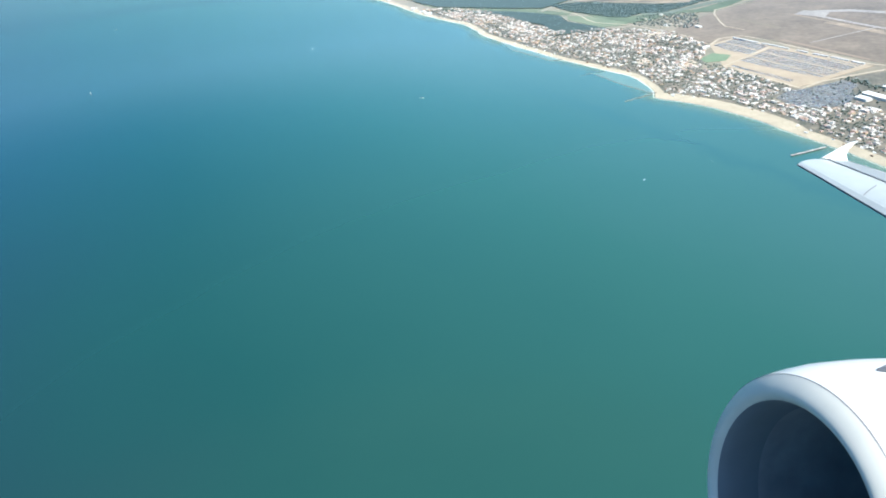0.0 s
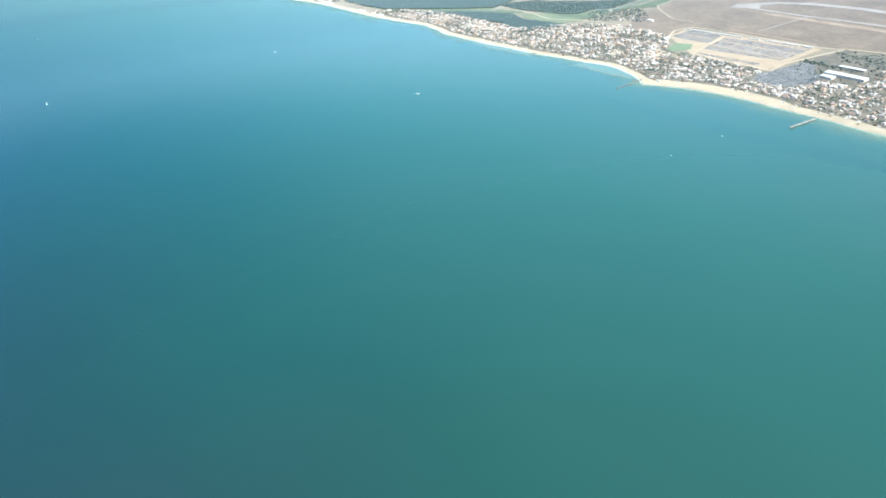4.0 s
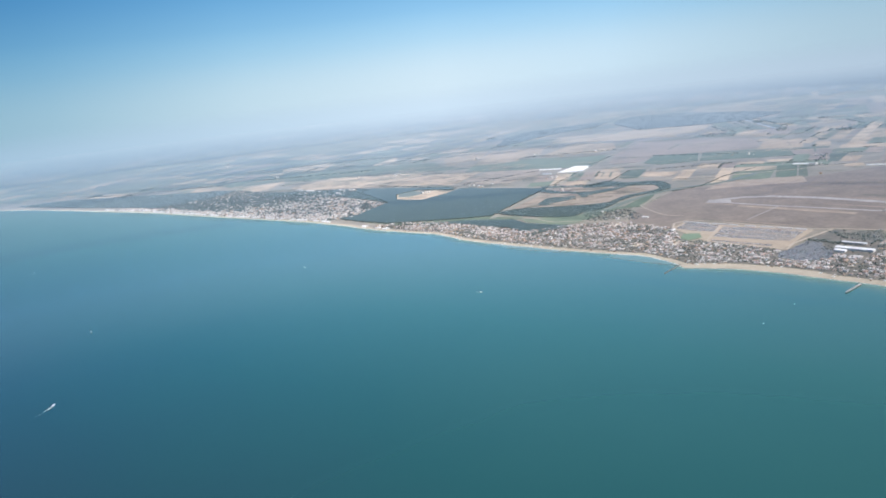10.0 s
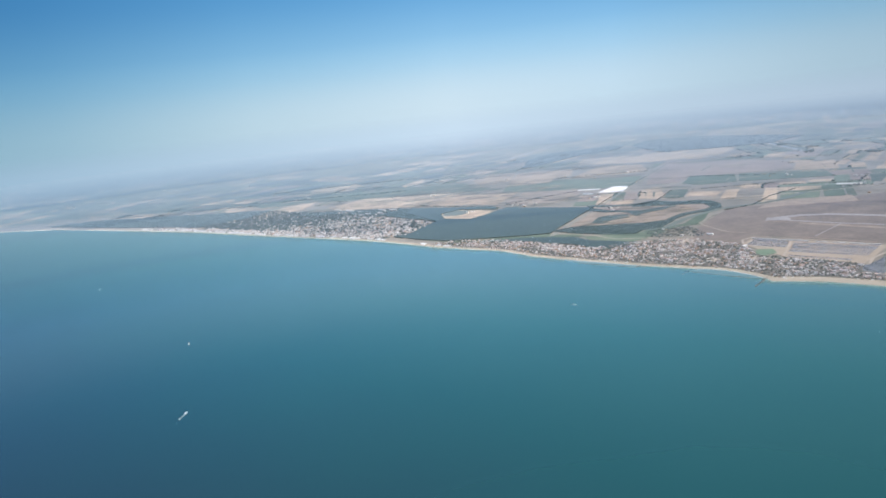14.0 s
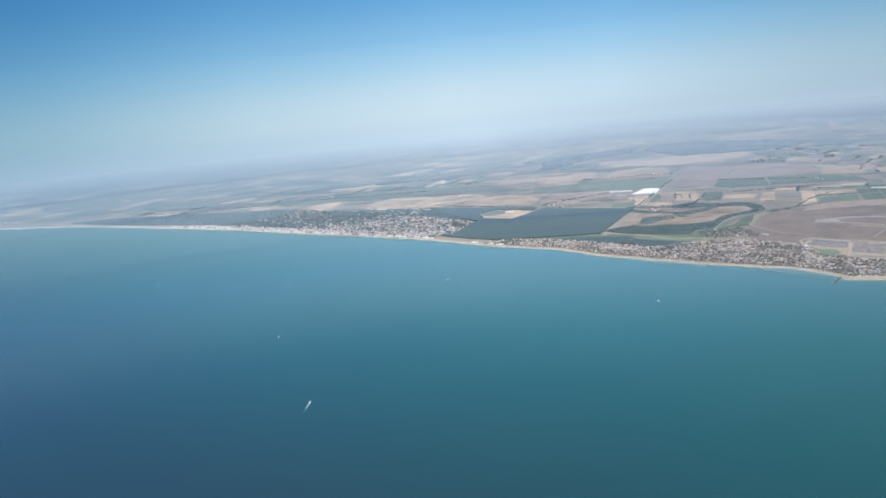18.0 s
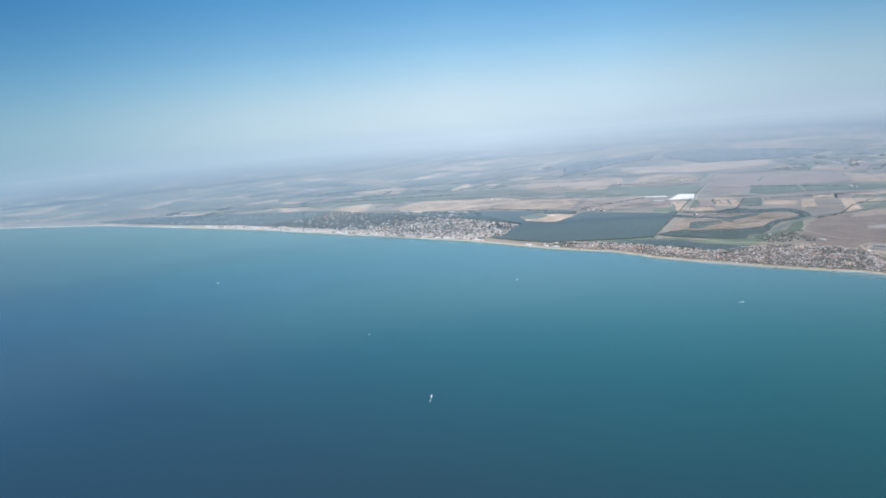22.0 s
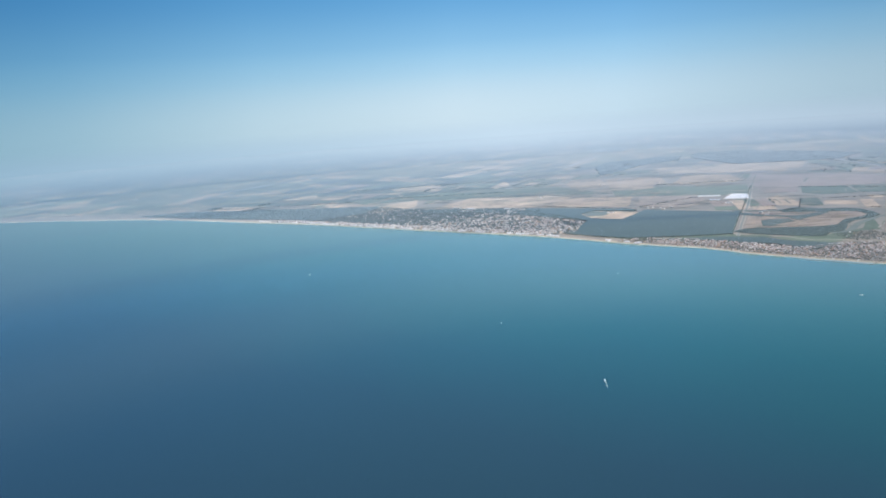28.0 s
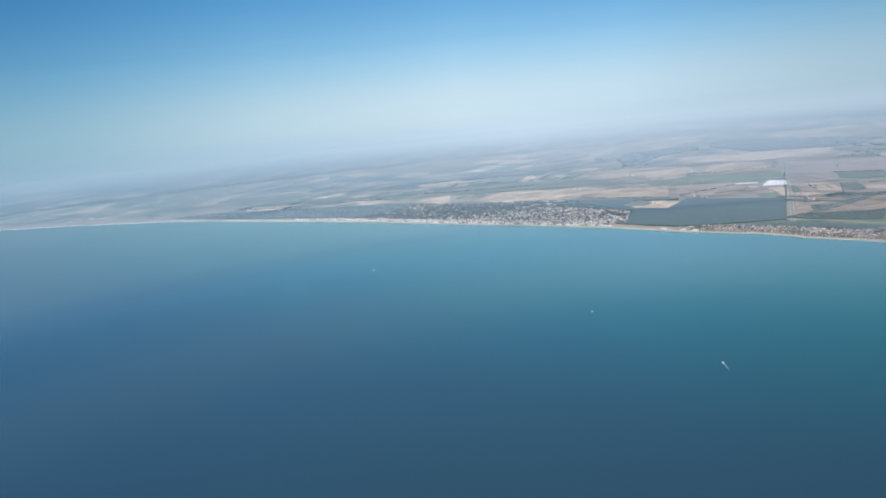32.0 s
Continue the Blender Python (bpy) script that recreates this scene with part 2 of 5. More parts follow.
GARDEN = surface("garden_foliage", (0.030, 0.052, 0.048), (0.070, 0.098, 0.084), 10, 1.5, gloss=1.2, gloss_rough=0.5, island=0.4, sheen=0.08, tint=(0.85, 0.95, 1.0))
FARLEAF = surface("far_foliage", (0.020, 0.036, 0.032), (0.045, 0.064, 0.056), 60, 12, gloss=1.09, gloss_rough=0.5, tint=(0.88, 0.95, 1.0))
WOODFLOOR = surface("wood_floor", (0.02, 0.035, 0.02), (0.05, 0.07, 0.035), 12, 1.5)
CONCRETE = surface("runway_concrete", (0.26, 0.235, 0.21), (0.44, 0.41, 0.38), 14, 3)
TOWNGROUND = surface("town_ground", (0.085, 0.095, 0.075), (0.30, 0.255, 0.20), 7, 1.2, mid=(0.155, 0.145, 0.115))
TOWNTREE = surface("town_foliage", (0.045, 0.068, 0.05), (0.12, 0.14, 0.10), 8, 1.2, gloss=1.2, gloss_rough=0.5, island=0.5, sheen=0.06, tint=(0.85, 0.95, 1.0))
CANAL = plain("canal_water", (0.16, 0.19, 0.17), 0.35)
POLY = surface("greenhouse_film", (0.72, 0.72, 0.70), (0.86, 0.86, 0.84), 15, 2, gloss=1.2)
WHITEWALL = surface("white_render", (0.48, 0.455, 0.415), (0.85, 0.82, 0.775), 3, 0.5, vary=0.5, island=0.5, gloss=0)
OCHREWALL = surface("ochre_render", (0.46, 0.33, 0.22), (0.66, 0.53, 0.38), 3, 0.5, vary=0.35, island=0.35, gloss=0)
TILEROOF = surface("terracotta_tiles", (0.29, 0.19, 0.16), (0.50, 0.365, 0.30), 2, 0.25, vary=0.4, island=0.4, gloss=1.1, gloss_rough=0.6, sheen=0.05, bump=0.03)
PALEROOF = surface("pale_roof", (0.27, 0.25, 0.23), (0.74, 0.70, 0.655), 3, 0.5, vary=0.6, island=0.6, gloss=1.1, gloss_rough=0.6, sheen=0.04)
ROCK = surface("breakwater_rock", (0.15, 0.165, 0.155), (0.27, 0.27, 0.255), 2, 0.4, gloss=0)
CARS = [plain("car_" + n, c, 0.25, 0.0, 0.05) for n, c in (("white", (0.75, 0.75, 0.75)), ("silver", (0.42, 0.44, 0.46)), ("dark", (0.04, 0.045, 0.05)), ("blue", (0.06, 0.14, 0.30)), ("red", (0.35, 0.04, 0.03)), ("sky_blue", (0.46, 0.57, 0.66)))]
GLASS = plain("car_glass", (0.05, 0.06, 0.07), 0.3)
WHITEPAINT = plain("white_paint", (0.80, 0.80, 0.79), 0.28, 0.0, 0.05, 1.5)
GREYPAINT = plain("grey_paint", (0.30, 0.32, 0.34), 0.35, 0.0, 0.08, 2.0)
DARKMETAL = plain("dark_liner", (0.27, 0.29, 0.32), 0.6, 0.0, 0.2, 4.0)
BAREMETAL = plain("metal_lip", (0.60, 0.595, 0.55), 0.45, 0.0, 0.08, 2.0)
WINGPAINT = plain("wing_paint", (0.43, 0.455, 0.455), 0.35, 0.0, 0.08, 1.5)
GRAVEL = surface("car_park_gravel", (0.235, 0.20, 0.17), (0.36, 0.31, 0.26), 12, 1.5)
SANDLOT = surface("car_park_sand", (0.34, 0.275, 0.20), (0.47, 0.385, 0.28), 10, 1.5)
SHALLOWS = surface("shallow_water", (0.095, 0.20, 0.19), (0.155, 0.265, 0.245), 6, 2, gloss=1.4)
LOTPAVE = surface("grey_paving", (0.10, 0.11, 0.105), (0.20, 0.20, 0.195), 6, 1)
# darker ground colour with the shade under the pines painted in
PINEFLOOR = surface("ground_with_pine_shade", (0.05, 0.07, 0.058), (0.14, 0.145, 0.11), 12, 2)
LINER = plain("shade_painted_liner", (0.15, 0.175, 0.205), 0.6, 0.0, 0.1, 3.0)
TIMBER = surface("weathered_timber", (0.14, 0.085, 0.055), (0.26, 0.17, 0.115), 3, 0.4, vary=0.4, gloss=0)
GAP = plain("panel_gap", (0.25, 0.25, 0.26), 0.6)


# ---- building helpers ----
from mathutils import geometry


def obj(name, verts, faces, mats, parent=None, smooth=False, index=None):
    me = bpy.data.meshes.new(name)
    me.from_pydata([tuple(v) for v in verts], [], [tuple(f) for f in faces])
    for m in mats if isinstance(mats, (list, tuple)) else [mats]:
        me.materials.append(m)
    if index is not None:
        me.polygons.foreach_set("material_index", np.array(index, dtype=np.int32))
    if smooth:
        me.polygons.foreach_set("use_smooth", np.ones(len(me.polygons), dtype=bool))
    me.update()
    ob = new(name, me)
    ob.parent = parent
    return ob


class Soup:
    """Many small pieces gathered into one mesh."""

    def __init__(self):
        self.v, self.f, self.m, self.n = [], [], [], 0

    def add(self, verts, faces, mat=0):
        self.v.extend(verts)
        self.f.extend([tuple(i + self.n for i in f) for f in faces])
        self.m.extend([mat] * len(faces) if isinstance(mat, int) else mat)
        self.n += len(verts)

    def make(self, name, mats, label, category, kind="stuff", smooth=False):
        return tagged(obj(name, self.v, self.f, mats, index=self.m, smooth=smooth), label, category, kind=kind)


def flat(name, points, z, material, thick=0.08):
    """A flat polygon of ground with a low edge."""
    n = len(points)
    area = sum(points[i][0] * points[(i + 1) % n][1] - points[(i + 1) % n][0] * points[i][1] for i in range(n))
    if area < 0:
        points = points[::-1]
    bm = bmesh.new()
    top = [bm.verts.new((x, y, z)) for x, y in points]
    low = [bm.verts.new((x, y, z - thick)) for x, y in points]
    for tri in geometry.tessellate_polygon([[Vector((x, y, 0)) for x, y in points]]):
        a, b, c = (Vector(points[k]) for k in tri)
        bm.faces.new([top[k] for k in (tri if (b - a).cross(c - a) > 0 else tri[::-1])])
    for i in range(n):
        bm.faces.new((top[i], low[i], low[(i + 1) % n], top[(i + 1) % n]))
    me = bpy.data.meshes.new(name)
    bm.to_mesh(me)
    bm.free()
    me.materials.append(material)
    return new(name, me)


def ribbon(name, points, width, z, material, thick=0.05):
    """A strip along a line; width may be one number or one a point."""
    w = width if isinstance(width, (list, tuple)) else [width] * len(points)
    left, right = [], []
    for i, (x, y) in enumerate(points):
        a, b = points[max(i - 1, 0)], points[min(i + 1, len(points) - 1)]
        d = Vector((b[0] - a[0], b[1] - a[1])).normalized()
        left.append((x - d.y * w[i] / 2, y + d.x * w[i] / 2))
        right.append((x + d.y * w[i] / 2, y - d.x * w[i] / 2))
    verts = [(x, y, z) for x, y in left] + [(x, y, z) for x, y in right] + [(x, y, z - thick) for x, y in left] + [(x, y, z - thick) for x, y in right]
    n, faces = len(points), []
    for i in range(n - 1):
        faces += [(i + 1, i, n + i, n + i + 1), (i, i + 1, 2 * n + i + 1, 2 * n + i), (n + i + 1, n + i, 3 * n + i, 3 * n + i + 1)]
    return obj(name, verts, faces, material)


def inside(x, y, poly):
    hit, j = False, len(poly) - 1
    for i in range(len(poly)):
        (xi, yi), (xj, yj) = poly[i], poly[j]
        if (yi > y) != (yj > y) and x < (xj - xi) * (y - yi) / (yj - yi) + xi:
            hit = not hit
        j = i
    return hit


# ---- the plan; the land is modelled at one fifth of its size ----
COAST = [(1000, -2800), (470, -560), (310, -60), (250, 90), (207, 191), (173, 270), (152, 319), (135, 354), (122, 373), (101, 392), (103, 403), (102, 422), (97, 440), (87, 454),
         (52, 506), (10, 582), (-10, 640), (-50, 702), (-92, 786), (-120, 835), (-160, 895), (-237, 1008), (-300, 1105), (-342, 1165), (-460, 1318), (-530, 1405),
         (-622, 1514), (-743, 1620), (-828, 1692), (-1009, 1820), (-1400, 2070), (-2300, 2570), (-4900, 3500)]
LAND = 0.6


def smooth_line(points, step):
    """A Catmull-Rom line through points."""
    out = []
    for i in range(len(points) - 1):
        p = [Vector(points[min(max(k, 0), len(points) - 1)]) for k in (i - 1, i, i + 1, i + 2)]
        n = max(1, int((p[2] - p[1]).length / step))
        for k in range(n):
            t = k / n
            q = 0.5 * (2 * p[1] + (p[2] - p[0]) * t + (2 * p[0] - 5 * p[1] + 4 * p[2] - p[3]) * t * t + (3 * p[1] - p[0] - 3 * p[2] + p[3]) * t ** 3)
            out.append((q.x, q.y))
    return out + [tuple(points[-1])]


SHORE = smooth_line(COAST, 7.0)
SHORE = [(x + 1.6 * noise.noise((x * 0.06, y * 0.06, 0)), y) for x, y in SHORE]
S0 = np.array(SHORE[:-1])
S1 = np.array(SHORE[1:])


def inland(x, y):
    """Distance inland from the shore (minus: out at sea)."""
    p = np.array((x, y))
    d = S1 - S0
    t = np.clip(((p - S0) * d).sum(1) / (d * d).sum(1), 0, 1)
    off = p - (S0 + d * t[:, None])
    far = np.hypot(off[:, 0], off[:, 1])
    i = int(far.argmin())
    side = d[i, 0] * (p[1] - S0[i, 1]) - d[i, 1] * (p[0] - S0[i, 0])
    return float(far[i]) * (-1 if side > 0 else 1)


def shifted(line, by):
    """The line moved sideways, inland for plus."""
    out = []
    for i, (x, y) in enumerate(line):
        a, b = line[max(i - 1, 0)], line[min(i + 1, len(line) - 1)]
        d = Vector((b[0] - a[0], b[1] - a[1])).normalized()
        w = by(x, y) if callable(by) else by
        out.append((x + d.y * w, y - d.x * w))
    return out


def beach_width(x, y):
    if y > 1150:
        return 8 + 0.006 * min(y - 1150, 300) - 0.012 * min(max(y - 1480, 0), 400)
    if 320 < y < 398:
        return 11.0
    if y < 320:
        return 7.5
    return 4.8 + 1.6 * noise.noise((x * 0.02, y * 0.02, 3))


# ---- sea, land, beach ----
RIM = [(5600 * math.cos(radians(a)), 5600 * math.sin(radians(a))) for a in range(0, 360, 4)]
sea = tagged(flat("sea", RIM, 0.0, SEA, 2.0), "calm teal coastal sea, bluer offshore", "sea", kind="structure")
border = [(x, y) for x, y in shifted(SHORE, beach_width)]
far_side = [(-3600, 4300), (-1800, 5300), (0, 5600), (2000, 5200), (4000, 3900), (5400, 1500), (5500, -800), (4200, -3000), (2000, -3400)]
ground = tagged(flat("ground", border + far_side, LAND, DRY, 0.9), "dry late-summer coastal plain of pale brown earth", "ground", kind="structure")
bv, bf = [], []
for (x, y), (u, v) in zip(SHORE, border):
    bv += [(x, y, -0.05), (x + 0.25 * (u - x), y + 0.25 * (v - y), 0.16), (u, v, LAND + 0.03)]
for i in range(len(SHORE) - 1):
    for k in (0, 1):
        bf.append((3 * i + k, 3 * i + k + 1, 3 * i + k + 4, 3 * i + k + 3))
beach = tagged(obj("beach", bv, bf, SAND), "pale sandy beach along the shore", "beach", kind="structure")
near_shore = [p for p in SHORE if -100 < p[1] < 2000]
surf = tagged(ribbon("surf", shifted(near_shore, lambda x, y: -0.4 + 0.5 * noise.noise((x * 0.2, y * 0.2, 5))), [(0.25 if y < 400 else 0.6) + 0.9 * abs(noise.noise((x * 0.11, y * 0.11, 9))) * min(1.0, max(0.15, (y - 300) / 200)) + max(0, y - 600) * 0.002 for x, y in near_shore], 0.06, FOAM, 0.04),
              "thin white line of surf at the water's edge", "surf", kind="structure")

# cloudy, sand-stirred water close in, thinning seawards
stirred = bpy.data.materials.new("sandy_shallows")
stirred.use_nodes = True
sn, sl = stirred.node_tree.nodes, stirred.node_tree.links
sn.clear()
s_out, s_mix, s_clear, s_diff = sn.new("ShaderNodeOutputMaterial"), sn.new("ShaderNodeMixShader"), sn.new("ShaderNodeBsdfTransparent"), sn.new("ShaderNodeBsdfDiffuse")
s_att, s_noise, s_geo, s_fac = sn.new("ShaderNodeAttribute"), sn.new("ShaderNodeTexNoise"), sn.new("ShaderNodeNewGeometry"), sn.new("ShaderNodeMath")
s_att.attribute_name = "shallow"
s_noise.inputs["Scale"].default_value, s_noise.inputs["Detail"].default_value = 0.09, 4.0
s_fac.operation, s_fac.use_clamp = "MULTIPLY", True
s_diff.inputs["Color"].default_value = (0.26, 0.36, 0.29, 1)
sl.new(s_geo.outputs["Position"], s_noise.inputs["Vector"])
sl.new(s_noise.outputs["Fac"], s_fac.inputs[0])
sl.new(s_att.outputs["Fac"], s_fac.inputs[1])
sl.new(s_fac.outputs[0], s_mix.inputs[0])
sl.new(s_clear.outputs[0], s_mix.inputs[1])
sl.new(s_diff.outputs[0], s_mix.inputs[2])
sl.new(s_mix.outputs[0], s_out.inputs["Surface"])
inner = [p for p in SHORE if 60 < p[1] < 1300]
sv, sf, depth = [], [], []
for step, weight in ((-0.3, 1.1), (2.5, 0.75), (6, 0.42), (11, 0.16), (18, 0.0)):
    line = shifted(inner, lambda x, y: -step * (0.8 + 0.5 * noise.noise((x * 0.03, y * 0.03, 6)) + max(0, y - 600) * 0.001))
    sv += [(x, y, 0.016) for x, y in line]
    depth += [weight] * len(line)
n_in = len(inner)
for i in range(4):
    for k in range(n_in - 1):
        sf.append((i * n_in + k, i * n_in + k + 1, (i + 1) * n_in + k + 1, (i + 1) * n_in + k))
shallows = tagged(obj("shallows", sv, sf, stirred), "cloudy sand-stirred shallow water off the beach", "shallow water", kind="structure")
shallows.data.attributes.new("shallow", "FLOAT", "POINT").data.foreach_set("value", np.array(depth, dtype=np.float32))

# ---- the far haze and low sky, a plain backdrop beyond the plain ----
hz = bpy.data.materials.new("far_haze")
hz.use_nodes = True
hn, hl = hz.node_tree.nodes, hz.node_tree.links
hn.clear()
h_out, h_em, h_geo, h_sep = hn.new("ShaderNodeOutputMaterial"), hn.new("ShaderNodeEmission"), hn.new("ShaderNodeNewGeometry"), hn.new("ShaderNodeSeparateXYZ")
h_map, h_ramp = hn.new("ShaderNodeMapRange"), hn.new("ShaderNodeValToRGB")
h_map.inputs["From Min"].default_value, h_map.inputs["From Max"].default_value = 0.0, 3000.0
h_ramp.color_ramp.interpolation = "B_SPLINE"
h_stops = ((0.0, (0.45, 0.595, 0.685)), (0.028, (0.52, 0.67, 0.73)), (0.062, (0.535, 0.69, 0.75)), (0.105, (0.485, 0.66, 0.745)), (0.15, (0.365, 0.595, 0.735)), (0.21, (0.23, 0.49, 0.705)), (0.31, (0.09, 0.315, 0.59)), (0.42, (0.085, 0.295, 0.56)), (0.60, (0.08, 0.28, 0.54)), (1.0, (0.07, 0.25, 0.50)))
for k, (pos, col) in enumerate(h_stops):
    e = h_ramp.color_ramp.elements[k] if k < 2 else h_ramp.color_ramp.elements.new(pos)
    e.position, e.color = pos, (*col, 1)
hl.new(h_geo.outputs["Position"], h_sep.inputs[0])
hl.new(h_sep.outputs["Z"], h_map.inputs["Value"])
hl.new(h_map.outputs[0], h_ramp.inputs["Fac"])
h_side = hn.new("ShaderNodeMapRange")
h_side.inputs["From Min"].default_value, h_side.inputs["From Max"].default_value = -2000.0, 3400.0
h_hue = hn.new("ShaderNodeValToRGB")
for k, (pos, col) in enumerate(((0.0, (0.33, 0.48, 0.55)), (0.148, (0.45, 0.585, 0.645)), (0.352, (0.72, 0.78, 0.80)), (0.58, (0.89, 0.895, 0.90)), (0.76, (0.81, 0.855, 0.89)), (0.94, (0.58, 0.655, 0.70)), (1.0, (0.53, 0.61, 0.66)))):
    e = h_hue.color_ramp.elements[k] if k < 1 else h_hue.color_ramp.elements.new(pos) if pos < 1 else h_hue.color_ramp.elements[-1]
    e.position, e.color = pos, (*col, 1)
h_times = hn.new("ShaderNodeMix")
h_times.data_type, h_times.blend_type = "RGBA", "MULTIPLY"
h_times.inputs[0].default_value = 1.0
hl.new(h_sep.outputs["X"], h_side.inputs["Value"])
hl.new(h_side.outputs[0], h_hue.inputs["Fac"])
hl.new(h_ramp.outputs["Color"], h_times.inputs[6])
hl.new(h_hue.outputs["Color"], h_times.inputs[7])
hl.new(h_times.outputs[2], h_em.inputs["Color"])
hl.new(h_em.outputs[0], h_out.inputs["Surface"])
dv, df = [], []
for i in range(25):
    el = radians(-0.06 + 40 * i / 24)
    for k in range(96):
        q = 2 * math.pi * k / 96
        dv.append((-285 + 4600 * math.cos(el) * math.cos(q), 30 + 4600 * math.cos(el) * math.sin(q), 4600 * math.sin(el)))
for i in range(24):
    for k in range(96):
        df.append((i * 96 + k, (i + 1) * 96 + k, (i + 1) * 96 + (k + 1) % 96, i * 96 + (k + 1) % 96))
tagged(obj("sky_backdrop", dv, df, hz, smooth=True), "pale hazy horizon under a blue summer sky", "sky", kind="structure")

# glowing part-clear shells painted as haze, thickening towards the horizon over the far land
def haze_glow_shell(radius, alphas, low, high):
    bank = bpy.data.materials.new("haze_glow_shell")
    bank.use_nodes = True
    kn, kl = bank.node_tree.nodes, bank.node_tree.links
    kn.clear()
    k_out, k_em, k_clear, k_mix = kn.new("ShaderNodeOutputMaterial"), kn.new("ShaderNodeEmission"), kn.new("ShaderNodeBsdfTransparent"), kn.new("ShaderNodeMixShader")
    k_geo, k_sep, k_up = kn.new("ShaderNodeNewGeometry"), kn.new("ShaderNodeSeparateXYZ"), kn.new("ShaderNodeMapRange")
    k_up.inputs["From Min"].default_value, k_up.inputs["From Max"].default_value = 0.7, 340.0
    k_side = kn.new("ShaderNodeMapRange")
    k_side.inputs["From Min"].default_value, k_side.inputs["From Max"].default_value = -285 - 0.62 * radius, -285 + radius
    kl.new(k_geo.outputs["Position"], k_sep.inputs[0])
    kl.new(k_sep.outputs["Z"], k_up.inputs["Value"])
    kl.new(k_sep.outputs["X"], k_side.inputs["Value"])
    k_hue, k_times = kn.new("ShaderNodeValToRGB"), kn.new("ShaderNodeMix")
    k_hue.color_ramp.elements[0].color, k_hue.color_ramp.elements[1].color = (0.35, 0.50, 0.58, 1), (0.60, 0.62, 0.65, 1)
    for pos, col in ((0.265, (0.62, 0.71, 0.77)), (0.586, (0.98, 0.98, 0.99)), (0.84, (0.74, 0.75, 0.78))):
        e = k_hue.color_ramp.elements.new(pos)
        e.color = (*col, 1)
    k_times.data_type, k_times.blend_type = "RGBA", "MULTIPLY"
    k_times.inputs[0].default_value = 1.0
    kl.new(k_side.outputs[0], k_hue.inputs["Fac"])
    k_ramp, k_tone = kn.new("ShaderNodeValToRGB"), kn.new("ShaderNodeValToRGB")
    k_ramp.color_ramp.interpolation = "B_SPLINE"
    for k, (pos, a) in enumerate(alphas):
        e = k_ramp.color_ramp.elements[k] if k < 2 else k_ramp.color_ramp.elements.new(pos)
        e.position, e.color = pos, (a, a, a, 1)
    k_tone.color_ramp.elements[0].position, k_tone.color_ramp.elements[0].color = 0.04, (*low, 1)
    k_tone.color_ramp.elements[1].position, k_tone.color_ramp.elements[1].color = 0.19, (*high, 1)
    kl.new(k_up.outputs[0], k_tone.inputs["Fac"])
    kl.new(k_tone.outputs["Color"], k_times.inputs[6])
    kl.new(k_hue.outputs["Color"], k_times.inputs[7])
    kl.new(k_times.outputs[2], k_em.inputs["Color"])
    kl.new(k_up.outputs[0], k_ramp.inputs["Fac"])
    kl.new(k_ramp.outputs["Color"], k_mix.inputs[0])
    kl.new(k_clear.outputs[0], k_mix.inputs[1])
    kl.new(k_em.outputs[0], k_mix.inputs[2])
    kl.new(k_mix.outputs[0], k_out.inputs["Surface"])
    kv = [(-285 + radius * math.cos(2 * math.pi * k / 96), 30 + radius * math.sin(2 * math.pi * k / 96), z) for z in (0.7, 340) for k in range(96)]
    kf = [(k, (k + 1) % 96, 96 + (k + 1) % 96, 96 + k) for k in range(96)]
    tagged(obj("painted_haze_shell", kv, kf, bank), "glowing part-clear shell painted as blue-grey haze over the far land", "haze", kind="structure")


haze_glow_shell(2300, ((0.0, 0.0), (0.04, 0.26), (0.09, 0.60), (0.15, 0.86), (0.23, 0.92), (0.31, 0.60), (0.43, 0.0), (1.0, 0.0)), (0.29, 0.395, 0.51), (0.48, 0.625, 0.71))
haze_glow_shell(1400, ((0.0, 0.0), (0.04, 0.12), (0.09, 0.24), (0.15, 0.32), (0.26, 0.36), (0.35, 0.18), (0.43, 0.0), (1.0, 0.0)), (0.28, 0.40, 0.51), (0.45, 0.58, 0.68))
haze_glow_shell(860, ((0.0, 0.0), (0.04, 0.08), (0.09, 0.16), (0.15, 0.24), (0.26, 0.32), (0.35, 0.16), (0.43, 0.0), (1.0, 0.0)), (0.28, 0.40, 0.51), (0.43, 0.56, 0.66))

# ---- named pieces of the plan ----
BIGWOOD = [(-80, 811), (-63, 775), (-38, 735), (1, 712), (37, 692), (65, 680), (183, 796), (106, 902), (35, 856), (8, 892), (18, 937), (52, 953), (93, 905), (98, 925), (2, 1041), (-17, 999), (-6, 878), (-28, 855), (-52, 829)]
WOODFIELD = [(19, 940), (46, 953), (72, 916), (89, 886), (35, 856), (9, 895)]
SMALLWOOD = [(-30, 716), (14, 689), (48, 667), (75, 640), (78, 613), (106, 573), (101, 566), (65, 566), (61, 574), (58, 607), (36, 638), (25, 663)]
RIVERWOOD = [(72, 690), (100, 694), (134, 673), (164, 653), (192, 646), (198, 641), (183, 630), (163, 616), (142, 618), (128, 608), (113, 619), (87, 654)]
HOOK = [(215, 753), (225, 768), (259, 776), (271, 744), (295, 727), (300, 710), (291, 682), (277, 663), (256, 658), (223, 654), (190, 640), (195, 652), (226, 668), (257, 669), (273, 677), (280, 700), (256, 722)]
STRIPS = [[(165, 780), (180, 791), (184, 755), (208, 723), (236, 723), (260, 729), (253, 715), (228, 707), (203, 704), (182, 694), (191, 722), (172, 752)], [(127, 697), (151, 725), (171, 724), (183, 712), (174, 694), (148, 693), (132, 684)], [(185, 814), (221, 774), (255, 769), (245, 757), (216, 763), (183, 799)]]
